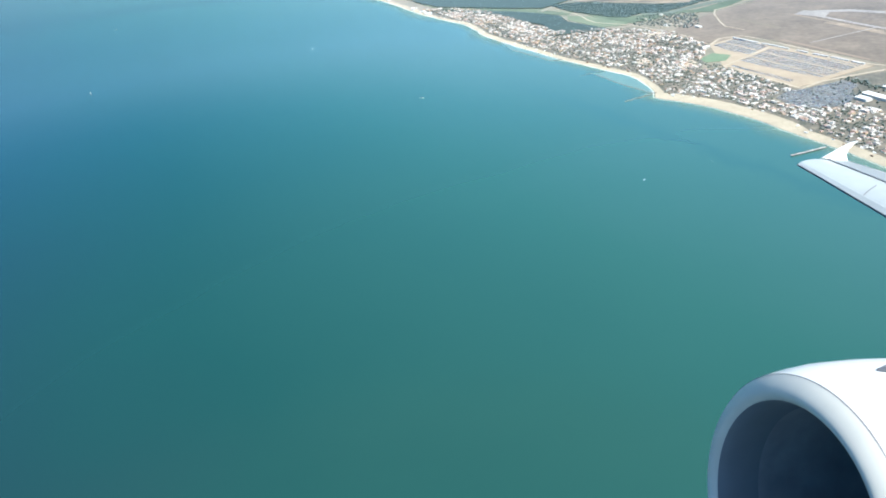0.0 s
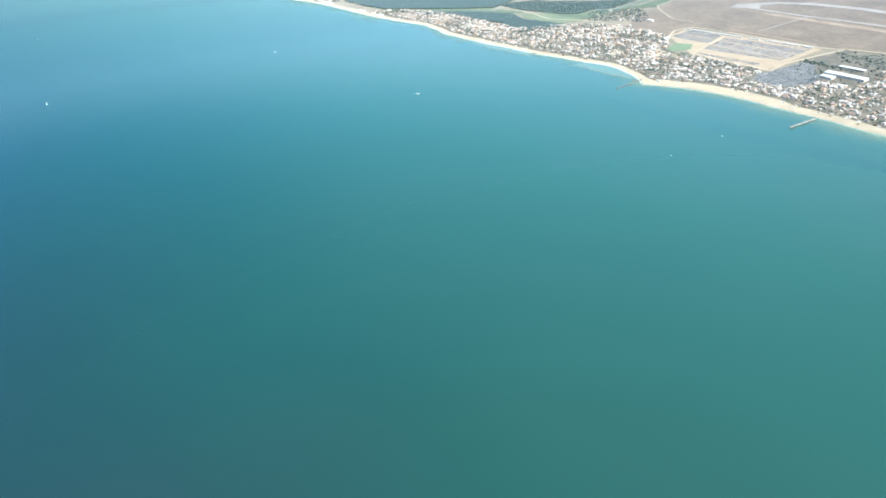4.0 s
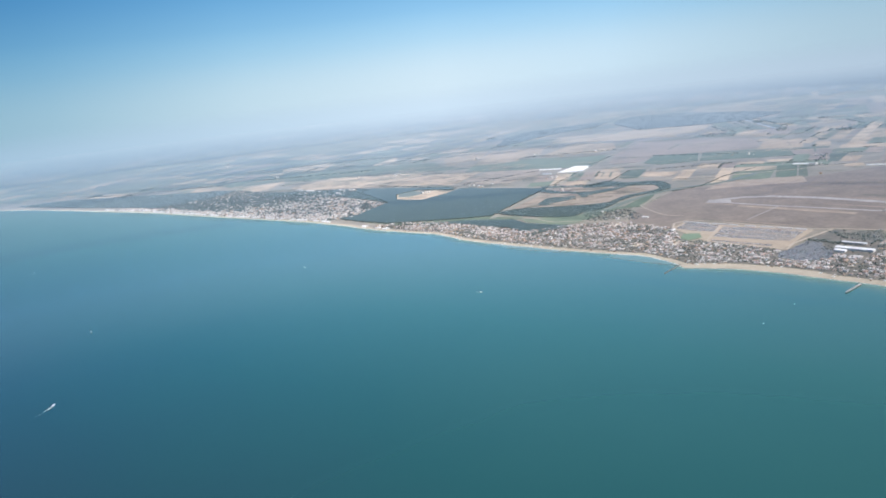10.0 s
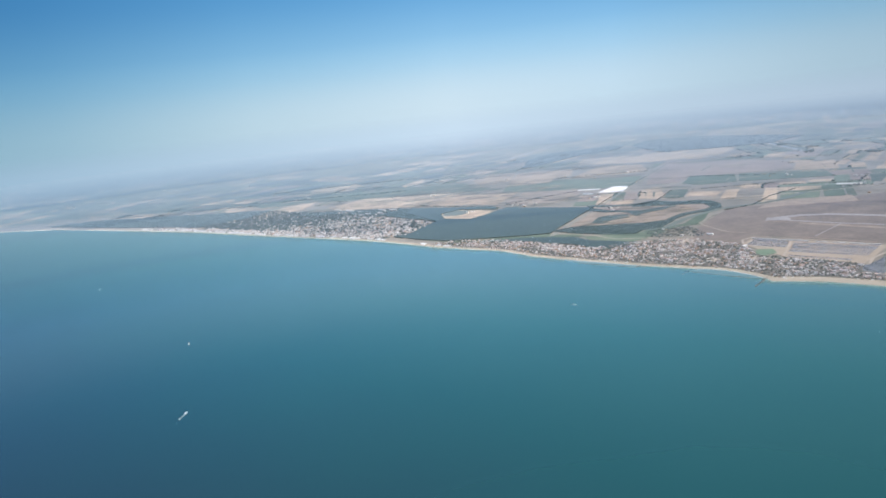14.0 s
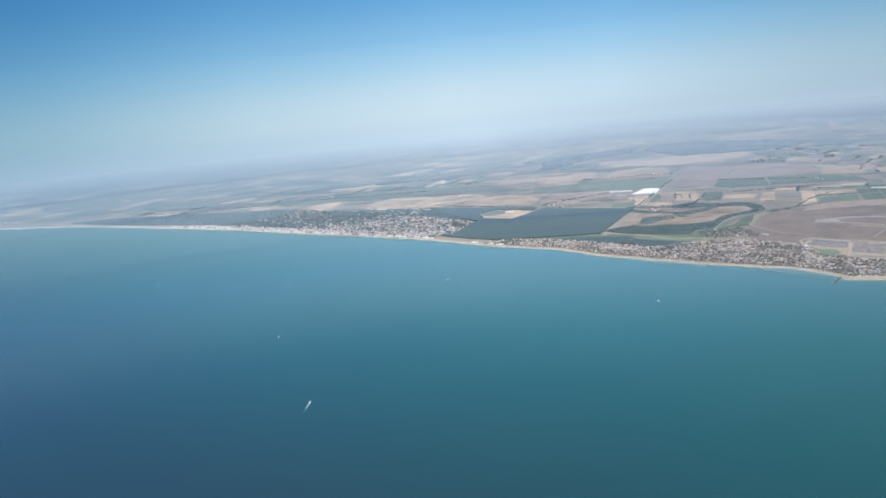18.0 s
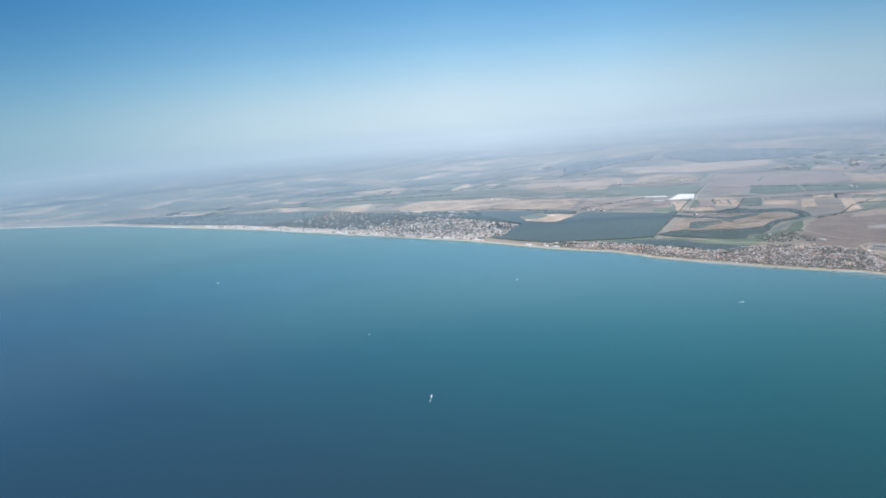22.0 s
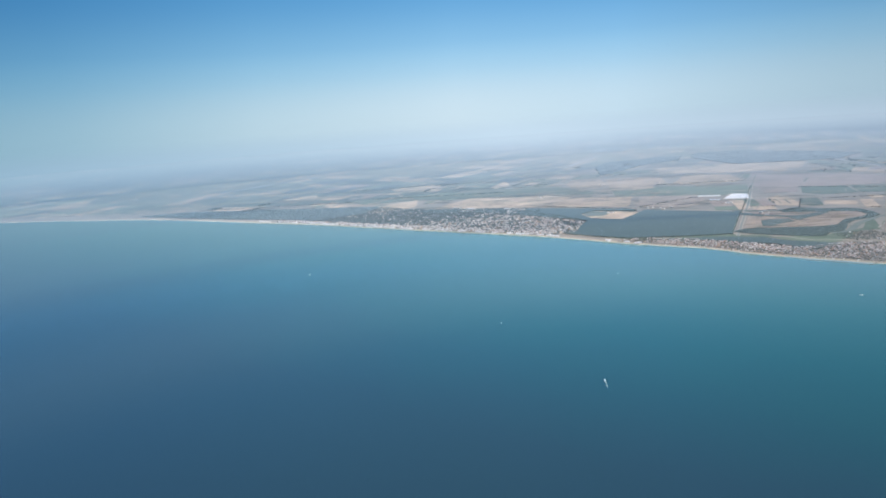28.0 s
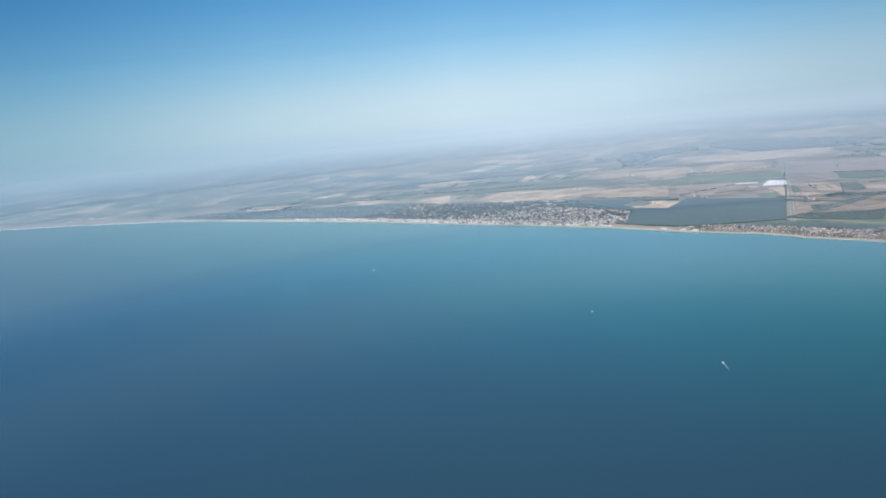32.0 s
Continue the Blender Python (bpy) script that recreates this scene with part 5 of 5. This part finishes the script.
for poly, base, colours, fill in [(b, LAND + 0.15, (42, 34, 4, 6, 2, 20), 0.86) for b in BLOCKS] + [(LOT, LAND + 0.17, (44, 14, 6, 10, 1, 32), 0.66)]:
    c0 = Vector((184, 370)) if poly is LOT else Vector((190, 450))
    for r in range(-40, 41):
        if r % 3 == 2 or r % 12 == 6:
            continue
        for s in range(-130, 131):
            p = c0 + across * (r * 1.12) + lane * (s * 0.5)
            if not inside(p.x, p.y, poly) or rng.random() > fill * (0.6 + 0.8 * (0.5 + 0.5 * noise.noise((p.x / 14, p.y / 14, 8)))):
                continue
            edge = [p + across * 0.8, p - across * 0.8]
            if not all(inside(q.x, q.y, poly) for q in edge):
                continue
            col = rng.choices(range(6), colours)[0]
            turn = math.degrees(math.atan2(across.y, across.x)) + rng.choice((0, 180)) + rng.gauss(0, 2)
            if made < 160 and poly is not LOT and p.y < 418 or made < 290 and poly is LOT and p.y < 368:
                made += 1
                key = [q for q in protos if q[0] == col]
                if not key:
                    root = tagged(new("parked_car"), "small " + ("white", "silver", "dark", "blue", "red", "pale blue")[col] + " car parked in a row", "car", "cars in the car parks")
                    obj("body", CAR_BODY, BOXF, CARS[col], root)
                    obj("cabin", CAR_TOP, BOXF, [GLASS, CARS[col]], root, index=[0, 0, 0, 0, 1])
                    root.matrix_basis = pose(p.x, p.y, base, 0, 0, turn)
                    protos.append((col, root))
                else:
                    copy_thing(key[0][1], pose(p.x, p.y, base, 0, 0, turn))
            else:
                cs, sn = math.cos(radians(turn)), math.sin(radians(turn))
                for vs, mat in ((CAR_BODY, col), (CAR_TOP, [6, 6, 6, 6, col])):
                    cars.add([(p.x + a * cs - b * sn, p.y + a * sn + b * cs, base + z) for a, b, z in vs], BOXF, mat)
for block in BLOCKS:
    for r in range(-40, 41):
        if r % 3 != 2 and r % 12 != 6:
            continue
        run = [c for c in (Vector((190, 450)) + across * (r * 1.12) + lane * (s * 0.5) for s in range(-130, 131)) if inside(c.x, c.y, block)]
        if len(run) > 6:
            tagged(ribbon("car_park_lane", [run[0][:], run[-1][:]], 1.5 if r % 12 == 6 else 0.7, LAND + 0.152, SANDLOT, 0.004), "pale sandy lane between rows of cars", "lane", kind="structure")
van = tagged(new("parked_coach"), "white coach parked at the edge of the car park", "coach", "coaches by the airfield fence")
cv, cf = box(-1.05, -0.6, 1.05, 0.6, 0.05, 0.75)
coach_body = obj("body", cv, cf, CARS[0], van)
gv, gf = box(-1.0, -0.61, 1.0, 0.61, 0.36, 0.52)
obj("window_band", gv, gf, GLASS, coach_body)
van.matrix_basis = pose(185, 507.5, LAND + 0.15, 0, 0, -66)
for k in range(1, 50):
    if noise.noise((k * 0.31, 7, 3)) > -0.22:
        t = k / 50
        copy_thing(van, pose(185 + 49 * t + rng.uniform(-0.4, 0.4), 507.5 - 90 * t, LAND + 0.15, 0, 0, -63 + rng.gauss(0, 4)))
shade_trees = Soup()
for _ in range(150):
    x, y = rng.uniform(162, 212), rng.uniform(352, 394)
    if inside(x, y, LOT) and noise.noise((x / 9, y / 9, 5)) > -0.1:
        r = rng.uniform(0.35, 0.7)
        clump(shade_trees, x, y, LAND + 0.15, r, r * 1.4)
for _ in range(60):
    t, side = rng.random(), rng.gauss(0, 1.6)
    r = rng.uniform(0.5, 1.0)
    clump(shade_trees, 211 + 9 * t + side, 397 - 24 * t + side * 0.4, LAND, r, r * 1.3)
shade_trees.make("shade_trees", [TOWNTREE], "small dark trees among the parked cars", "trees", smooth=True)
cars.make("more_parked_cars", CARS + [GLASS], "dense rows of parked cars glinting in the car parks", "cars")


# ---- jetty and breakwaters ----
for lagoon in ([(103, 403.5), (101, 402), (88, 424), (75, 452.5), (86, 453.5), (96, 440), (101.5, 422)], [(61, 495), (52, 493), (26, 535), (18, 566), (34, 537), (52, 505)]):
    tagged(flat("lagoon", lagoon, 0.03, SHALLOWS, 0.3), "pale shallow water between beach and rock barrier", "shallow water", kind="structure")

def rock_line(name, a, b, width, top, label, step=0.8):
    soup = Soup()
    n = int(math.dist(a, b) / step)
    for k in range(n):
        t = k / n
        for _ in range(2):
            clump(soup, a[0] + (b[0] - a[0]) * t + rng.gauss(0, width / 3), a[1] + (b[1] - a[1]) * t + rng.gauss(0, width / 3), top - 0.55, rng.uniform(0.35, 0.6), rng.uniform(0.5, 0.8))
    return soup.make(name, [ROCK], label, "breakwater", kind="structure")


rock_line("breakwater", (104, 401), (83, 389.5), 1.0, 0.30, "dark rock groyne running out from the beach tip")
rock_line("submerged_breakwater", (102, 401), (88, 424), 1.1, 0.12, "dark submerged rock barrier along the shore")
rock_line("submerged_breakwater", (88, 424), (74.6, 453), 0.9, 0.06, "dark submerged rock barrier along the shore")
rock_line("submerged_breakwater", (74.6, 453), (66, 449), 0.8, 0.06, "dark submerged rock barrier off the beach")
rock_line("submerged_breakwater", (26, 535), (52, 493), 0.8, 0.05, "dark submerged rock barrier along the northern beach")
rock_line("breakwater", (62.5, 495.6), (52, 492), 0.7, 0.25, "short dark rock groyne on the northern beach")
jetty = tagged(new("jetty"), "straight pale jetty on piles standing in the water", "jetty")
ja, jb = Vector((157, 301)), Vector((139, 294.5))
jd = (jb - ja).normalized()
jn = Vector((-jd.y, jd.x)) * 0.55
deck = [ja + jn, ja - jn, jb - jn, jb + jn]
obj("deck", [(p.x, p.y, 0.45) for p in deck] + [(p.x, p.y, 0.62) for p in deck], [(3, 2, 1, 0), (4, 5, 6, 7), (0, 1, 5, 4), (1, 2, 6, 5), (2, 3, 7, 6), (3, 0, 4, 7)], PALEROOF, jetty)
for k in range(9):
    for side in (-0.8, 0.8):
        p = ja.lerp(jb, (k + 0.5) / 9) + jn * side
        v, f = box(p.x - 0.1, p.y - 0.1, p.x + 0.1, p.y + 0.1, -0.6, 0.45)
        obj("pile", v, f, ROCK, jetty)


# ---- boats ----
def boat(x, y, turn, length, label, wake=0.0, sail=False):
    root = tagged(new("boat"), label, "boat", "boats off the shore")
    root.matrix_basis = pose(x, y, 0.0, 0, 0, turn) @ Matrix.Diagonal((length, length, length, 1))
    keel = []
    for i in range(9):
        t = i / 8
        half = 0.16 * (1 - max(0, (t - 0.45) / 0.55) ** 2.2) + 0.004
        keel += [(t - 0.5, half * 0.55, -0.03), (t - 0.5, half, 0.10 + 0.05 * t * t), (t - 0.5, -half, 0.10 + 0.05 * t * t), (t - 0.5, -half * 0.55, -0.03)]
    hf = []
    for i in range(8):
        a, b = 4 * i, 4 * i + 4
        hf += [(a, b, b + 1, a + 1), (a + 1, b + 1, b + 2, a + 2), (a + 2, b + 2, b + 3, a + 3)]
    hf += [(0, 1, 2, 3), (35, 34, 33, 32)]
    obj("hull", keel, hf, WHITEPAINT, root)
    cv = [(-0.22, -0.1, 0.10), (0.12, -0.1, 0.12), (0.12, 0.1, 0.12), (-0.22, 0.1, 0.10), (-0.18, -0.085, 0.24), (0.02, -0.08, 0.24), (0.02, 0.08, 0.24), (-0.18, 0.085, 0.24)]
    cabin = obj("cabin", cv, BOXF, WHITEPAINT, root)
    obj("windscreen", [(0.03, -0.078, 0.235), (0.125, -0.098, 0.13), (0.125, 0.098, 0.13), (0.03, 0.078, 0.235)], [(0, 1, 2, 3)], GLASS, cabin)
    if sail:
        sv, sf = box(-0.01, -0.01, 0.01, 0.01, 0.1, 1.15)
        mast = obj("mast", sv, sf, GREYPAINT, root)
        obj("sail", [(-0.02, 0.004, 0.22), (-0.42, 0.03, 0.22), (-0.02, 0.004, 1.1), (-0.02, -0.004, 0.22), (-0.42, 0.022, 0.22), (-0.02, -0.004, 1.1)], [(0, 1, 2), (5, 4, 3), (0, 2, 5, 3), (1, 0, 3, 4), (2, 1, 4, 5)], WHITEPAINT, mast)
    if wake:
        c, s = math.cos(radians(turn)), math.sin(radians(turn))
        soup = Soup()
        for i in range(110):
            t = rng.random() ** 1.7
            a, b = -length * 0.42 - wake * t, rng.gauss(0, 0.10 + 0.30 * t) * length * 0.42
            r = length * 0.055 * (1.05 - t) * rng.uniform(0.4, 1.3) + 0.012
            ring = [(x + (a + 2.4 * r * math.cos(q)) * c - (b + r * math.sin(q)) * s, y + (a + 2.4 * r * math.cos(q)) * s + (b + r * math.sin(q)) * c, 0.02 + 0.001 * (i % 9)) for q in (0, 1.05, 2.1, 3.14, 4.2, 5.2)]
            soup.add(ring, [(0, 1, 2, 3, 4, 5)])
        soup.make("wake", [FOAM], "white foam wake trailing behind a motor boat", "wake")


boat(-297, 381, 66, 2.4, "white motor yacht under way with a foam wake", 13.0)
boat(-37, 429, -28, 1.9, "white motor boat with a short wake", 2.6)
boat(-303, 514, 70, 1.5, "small white sailing boat", sail=True)
boat(-143, 598, 20, 1.2, "small white boat far from the shore", 0.8)
boat(-408, 786, 10, 1.5, "small white boat far from the shore", 1.0)
boat(70, 281, 40, 0.8, "tiny white boat near the bathing beach")
boat(104, 296, 80, 0.7, "tiny white boat near the jetty")


# ---- the airliner's engine and wing, where they are as the flight begins ----
SEAT = look(PATH[0][1], PATH[0][2], PATH[0][3])


def seen_at(px, py, far):
    """A place that many metres ahead of the window seat, across and up by the lens's own scale."""
    k = far * math.tan(radians(33.04)) / 784
    return SEAT @ Vector(((px - 784) * k, (441 - py) * k, -far))


def turned(profile, centre, axis, up, material, name, parent, seg=64, label=""):
    """A surface turned about an axis: profile of (along, radius)."""
    side = axis.cross(up).normalized()
    top = side.cross(axis).normalized()
    verts, faces = [], []
    for a, r in profile:
        for k in range(seg):
            q = 2 * math.pi * k / seg
            verts.append(centre + axis * a + (side * math.cos(q) + top * math.sin(q)) * r)
    for i in range(len(profile) - 1):
        for k in range(seg):
            faces.append((i * seg + k, i * seg + (k + 1) % seg, (i + 1) * seg + (k + 1) % seg, (i + 1) * seg + k))
    return tagged(obj(name, verts, faces, material, parent, smooth=True), label)


engine = tagged(new("jet_engine"), "white airliner engine nacelle with a polished intake lip", "jet engine")
turn3 = SEAT.to_3x3()
axis = turn3 @ Vector((0.979, -0.029, -0.201)).normalized()
up = turn3 @ Vector((0, 1, 0))
hub = seen_at(1383, 920, 5.2)
turned([(0.05, 0.893), (0.03, 0.906), (0.012, 0.924), (0.0, 0.947), (0.004, 0.972), (0.02, 1.005), (0.05, 1.045), (0.08, 1.075), (0.105, 1.094)], hub, axis, up, BAREMETAL, "intake_lip", engine, label="bright bare metal intake lip")
turned([(0.107, 1.0955), (0.16, 1.112), (0.3, 1.147), (0.5, 1.182), (0.85, 1.208), (1.3, 1.218), (2.0, 1.215), (2.8, 1.16), (3.5, 1.03)], hub, axis, up, WHITEPAINT, "nacelle", engine, label="glossy white nacelle cowl")
turned([(0.102, 1.0935), (0.108, 1.098), (0.114, 1.0995)], hub, axis, up, GAP, "cowl_joint", engine, label="thin dark joint between lip and cowl")
# liner behind the lip; its dark blue-grey includes the inner lip's shade
turned([(0.05, 0.893), (0.10, 0.872), (0.16, 0.862), (0.25, 0.85), (0.42, 0.84)], hub, axis, up, LINER, "intake_liner", engine, label="acoustic liner with inner-lip shade painted in blue-grey")
turned([(0.42, 0.84), (0.55, 0.845), (0.9, 0.88), (2.1, 0.90)], hub, axis, up, DARKMETAL, "intake_duct", engine, label="dark blue-grey intake lining")
turned([(2.05, 0.90), (2.1, 0.30), (2.1, 0.28)], hub, axis, up, DARKMETAL, "fan", engine)
turned([(1.7, 0.01), (1.8, 0.12), (1.95, 0.22), (2.1, 0.29)], hub, axis, up, GREYPAINT, "spinner", engine, 32)
wing = tagged(new("aircraft_wing"), "pale grey airliner wing with an upright wingtip fence", "aircraft wing")
le0, le1 = seen_at(1412, 291, 18.0), seen_at(1760, 494, 11.5)
te0, te1 = seen_at(1500, 285, 19.4), seen_at(1760, 366, 15.0)
wup = (le1 - le0).cross(te0 - le0).normalized()
if wup.z < 0:
    wup = -wup


def wing_panel(name, s0, s1, material, lift=0.0, label=""):
    """A spanwise strip of the wing between two chord fractions, with a rounded section."""
    verts, faces, n, k = [], [], 10, 9
    for i in range(n + 1):
        t = i / n
        a, b = le0.lerp(le1, t), te0.lerp(te1, t)
        chord = (b - a).length
        for j in range(k):
            s = s0 + (s1 - s0) * j / (k - 1)
            thick = 0.055 * chord * (2.2 * math.sqrt(max(s, 0.0)) * (1 - s) + 0.02)
            verts.append(a.lerp(b, s) + wup * (thick + lift))
        for j in range(k):
            s = s0 + (s1 - s0) * j / (k - 1)
            thick = 0.035 * chord * (2.2 * math.sqrt(max(s, 0.0)) * (1 - s) + 0.02)
            verts.append(a.lerp(b, s) - wup * thick)
    w = 2 * k
    for i in range(n):
        for j in range(k - 1):
            faces.append((i * w + j, i * w + j + 1, (i + 1) * w + j + 1, (i + 1) * w + j))
            faces.append((i * w + k + j + 1, i * w + k + j, (i + 1) * w + k + j, (i + 1) * w + k + j + 1))
        faces.append((i * w, (i + 1) * w, (i + 1) * w + k, i * w + k))
        faces.append((i * w + k - 1, i * w + 2 * k - 1, (i + 1) * w + 2 * k - 1, (i + 1) * w + k - 1))
    faces.append(tuple(range(k)) + tuple(range(2 * k - 1, k - 1, -1)))
    return tagged(obj(name, verts, faces, material, wing, smooth=False), label)


wing_panel("slat", 0.0, 0.32, WINGPAINT, 0.0, "white leading-edge slat")
wing_panel("wing_box", 0.325, 0.53, WINGPAINT, -0.01, "pale grey upper wing skin")
wing_panel("aileron", 0.535, 1.0, GREYPAINT, 0.0)
fence = [seen_at(*p) for p in ((1454, 280, 18.5), (1478, 283, 18.9), (1499, 285, 19.35), (1496.5, 274, 19.4), (1500, 265, 19.5), (1518, 249.5, 19.7), (1508, 251, 19.5), (1488, 262, 19.1))]
thin = (fence[2] - fence[0]).cross(fence[5] - fence[0]).normalized() * 0.03
n_f = len(fence)
obj("wingtip_fence", [p + thin for p in fence] + [p - thin for p in fence], [tuple(range(n_f)), tuple(range(2 * n_f - 1, n_f - 1, -1))] + [(k, n_f + k, n_f + (k + 1) % n_f, (k + 1) % n_f) for k in range(n_f)], WHITEPAINT, wing)
for t in (0.42, 0.75):
    a, b = le0.lerp(le1, t), te0.lerp(te1, t)
    d = (le1 - le0).normalized() * 0.02
    pts = [a.lerp(b, s) + wup * (0.058 * (b - a).length * (2.2 * math.sqrt(s) * (1 - s) + 0.02) + 0.01) for s in (0.04, 0.10, 0.16, 0.24, 0.31)]
    obj("panel_joint", [p - d for p in pts] + [p + d for p in pts], [(i, i + 1, 6 + i, 5 + i) for i in range(4)], GAP, wing)


def on_wing(t, s, lift):
    """A point of the upper skin, at a fraction of the span and of the chord."""
    a, b = le0.lerp(le1, t), te0.lerp(te1, t)
    return a.lerp(b, s) + wup * (0.055 * (b - a).length * (2.2 * math.sqrt(s) * (1 - s) + 0.02) + lift)


# dark grey of gap and fairing, also the painted shade under the slat
SHADE = plain("dark_grey_and_shade", (0.11, 0.12, 0.14), 0.6)
gap = [on_wing(k / 10, 0.52, 0.012) for k in range(11)] + [on_wing(k / 10, 0.545, 0.012) for k in range(11)]
obj("aileron_gap", gap, [(k, k + 1, 12 + k, 11 + k) for k in range(10)], SHADE, wing)
rim = [on_wing(k / 10, 0.97, 0.01) for k in range(11)] + [on_wing(k / 10, 0.998, 0.01) for k in range(11)]
tagged(obj("trailing_edge", rim, [(k, k + 1, 12 + k, 11 + k) for k in range(10)], WHITEPAINT, wing), "white trailing edge strip")
# strip along the slat nose, its underside shade painted in dark grey
nose = []
for k in range(11):
    a, b = le0.lerp(le1, k / 10), te0.lerp(te1, k / 10)
    back = (b - a).normalized()
    nose += [a - back * 0.015 + wup * 0.01, a - back * 0.02 - wup * 0.025, a + back * 0.05 - wup * 0.055]
tagged(obj("slat_underside", nose, [f for k in range(10) for f in ((3 * k, 3 * k + 1, 3 * k + 4, 3 * k + 3), (3 * k + 1, 3 * k + 2, 3 * k + 5, 3 * k + 4))], SHADE, wing), "dark grey strip painted as the shaded underside of the slat nose")
side_way = axis.cross(up).normalized()
top_way = side_way.cross(axis).normalized()
fairing = []
for along, radius, angle in ((0.60, 1.190, 79), (0.70, 1.198, 76), (1.0, 1.213, 73), (1.3, 1.218, 73), (1.3, 1.218, 83), (1.0, 1.213, 83), (0.72, 1.199, 81.5)):
    q = radians(angle)
    ray = side_way * math.cos(q) + top_way * math.sin(q)
    fairing += [hub + axis * along + ray * (radius + 0.02), hub + axis * along + ray * (radius - 0.03)]
tagged(obj("pylon_fairing", fairing, [tuple(range(0, 14, 2)), *[(2 * k, 2 * k + 1, (2 * k + 3) % 14, (2 * k + 2) % 14) for k in range(7)]], SHADE, engine), "pointed grey fairing on top of the cowl")
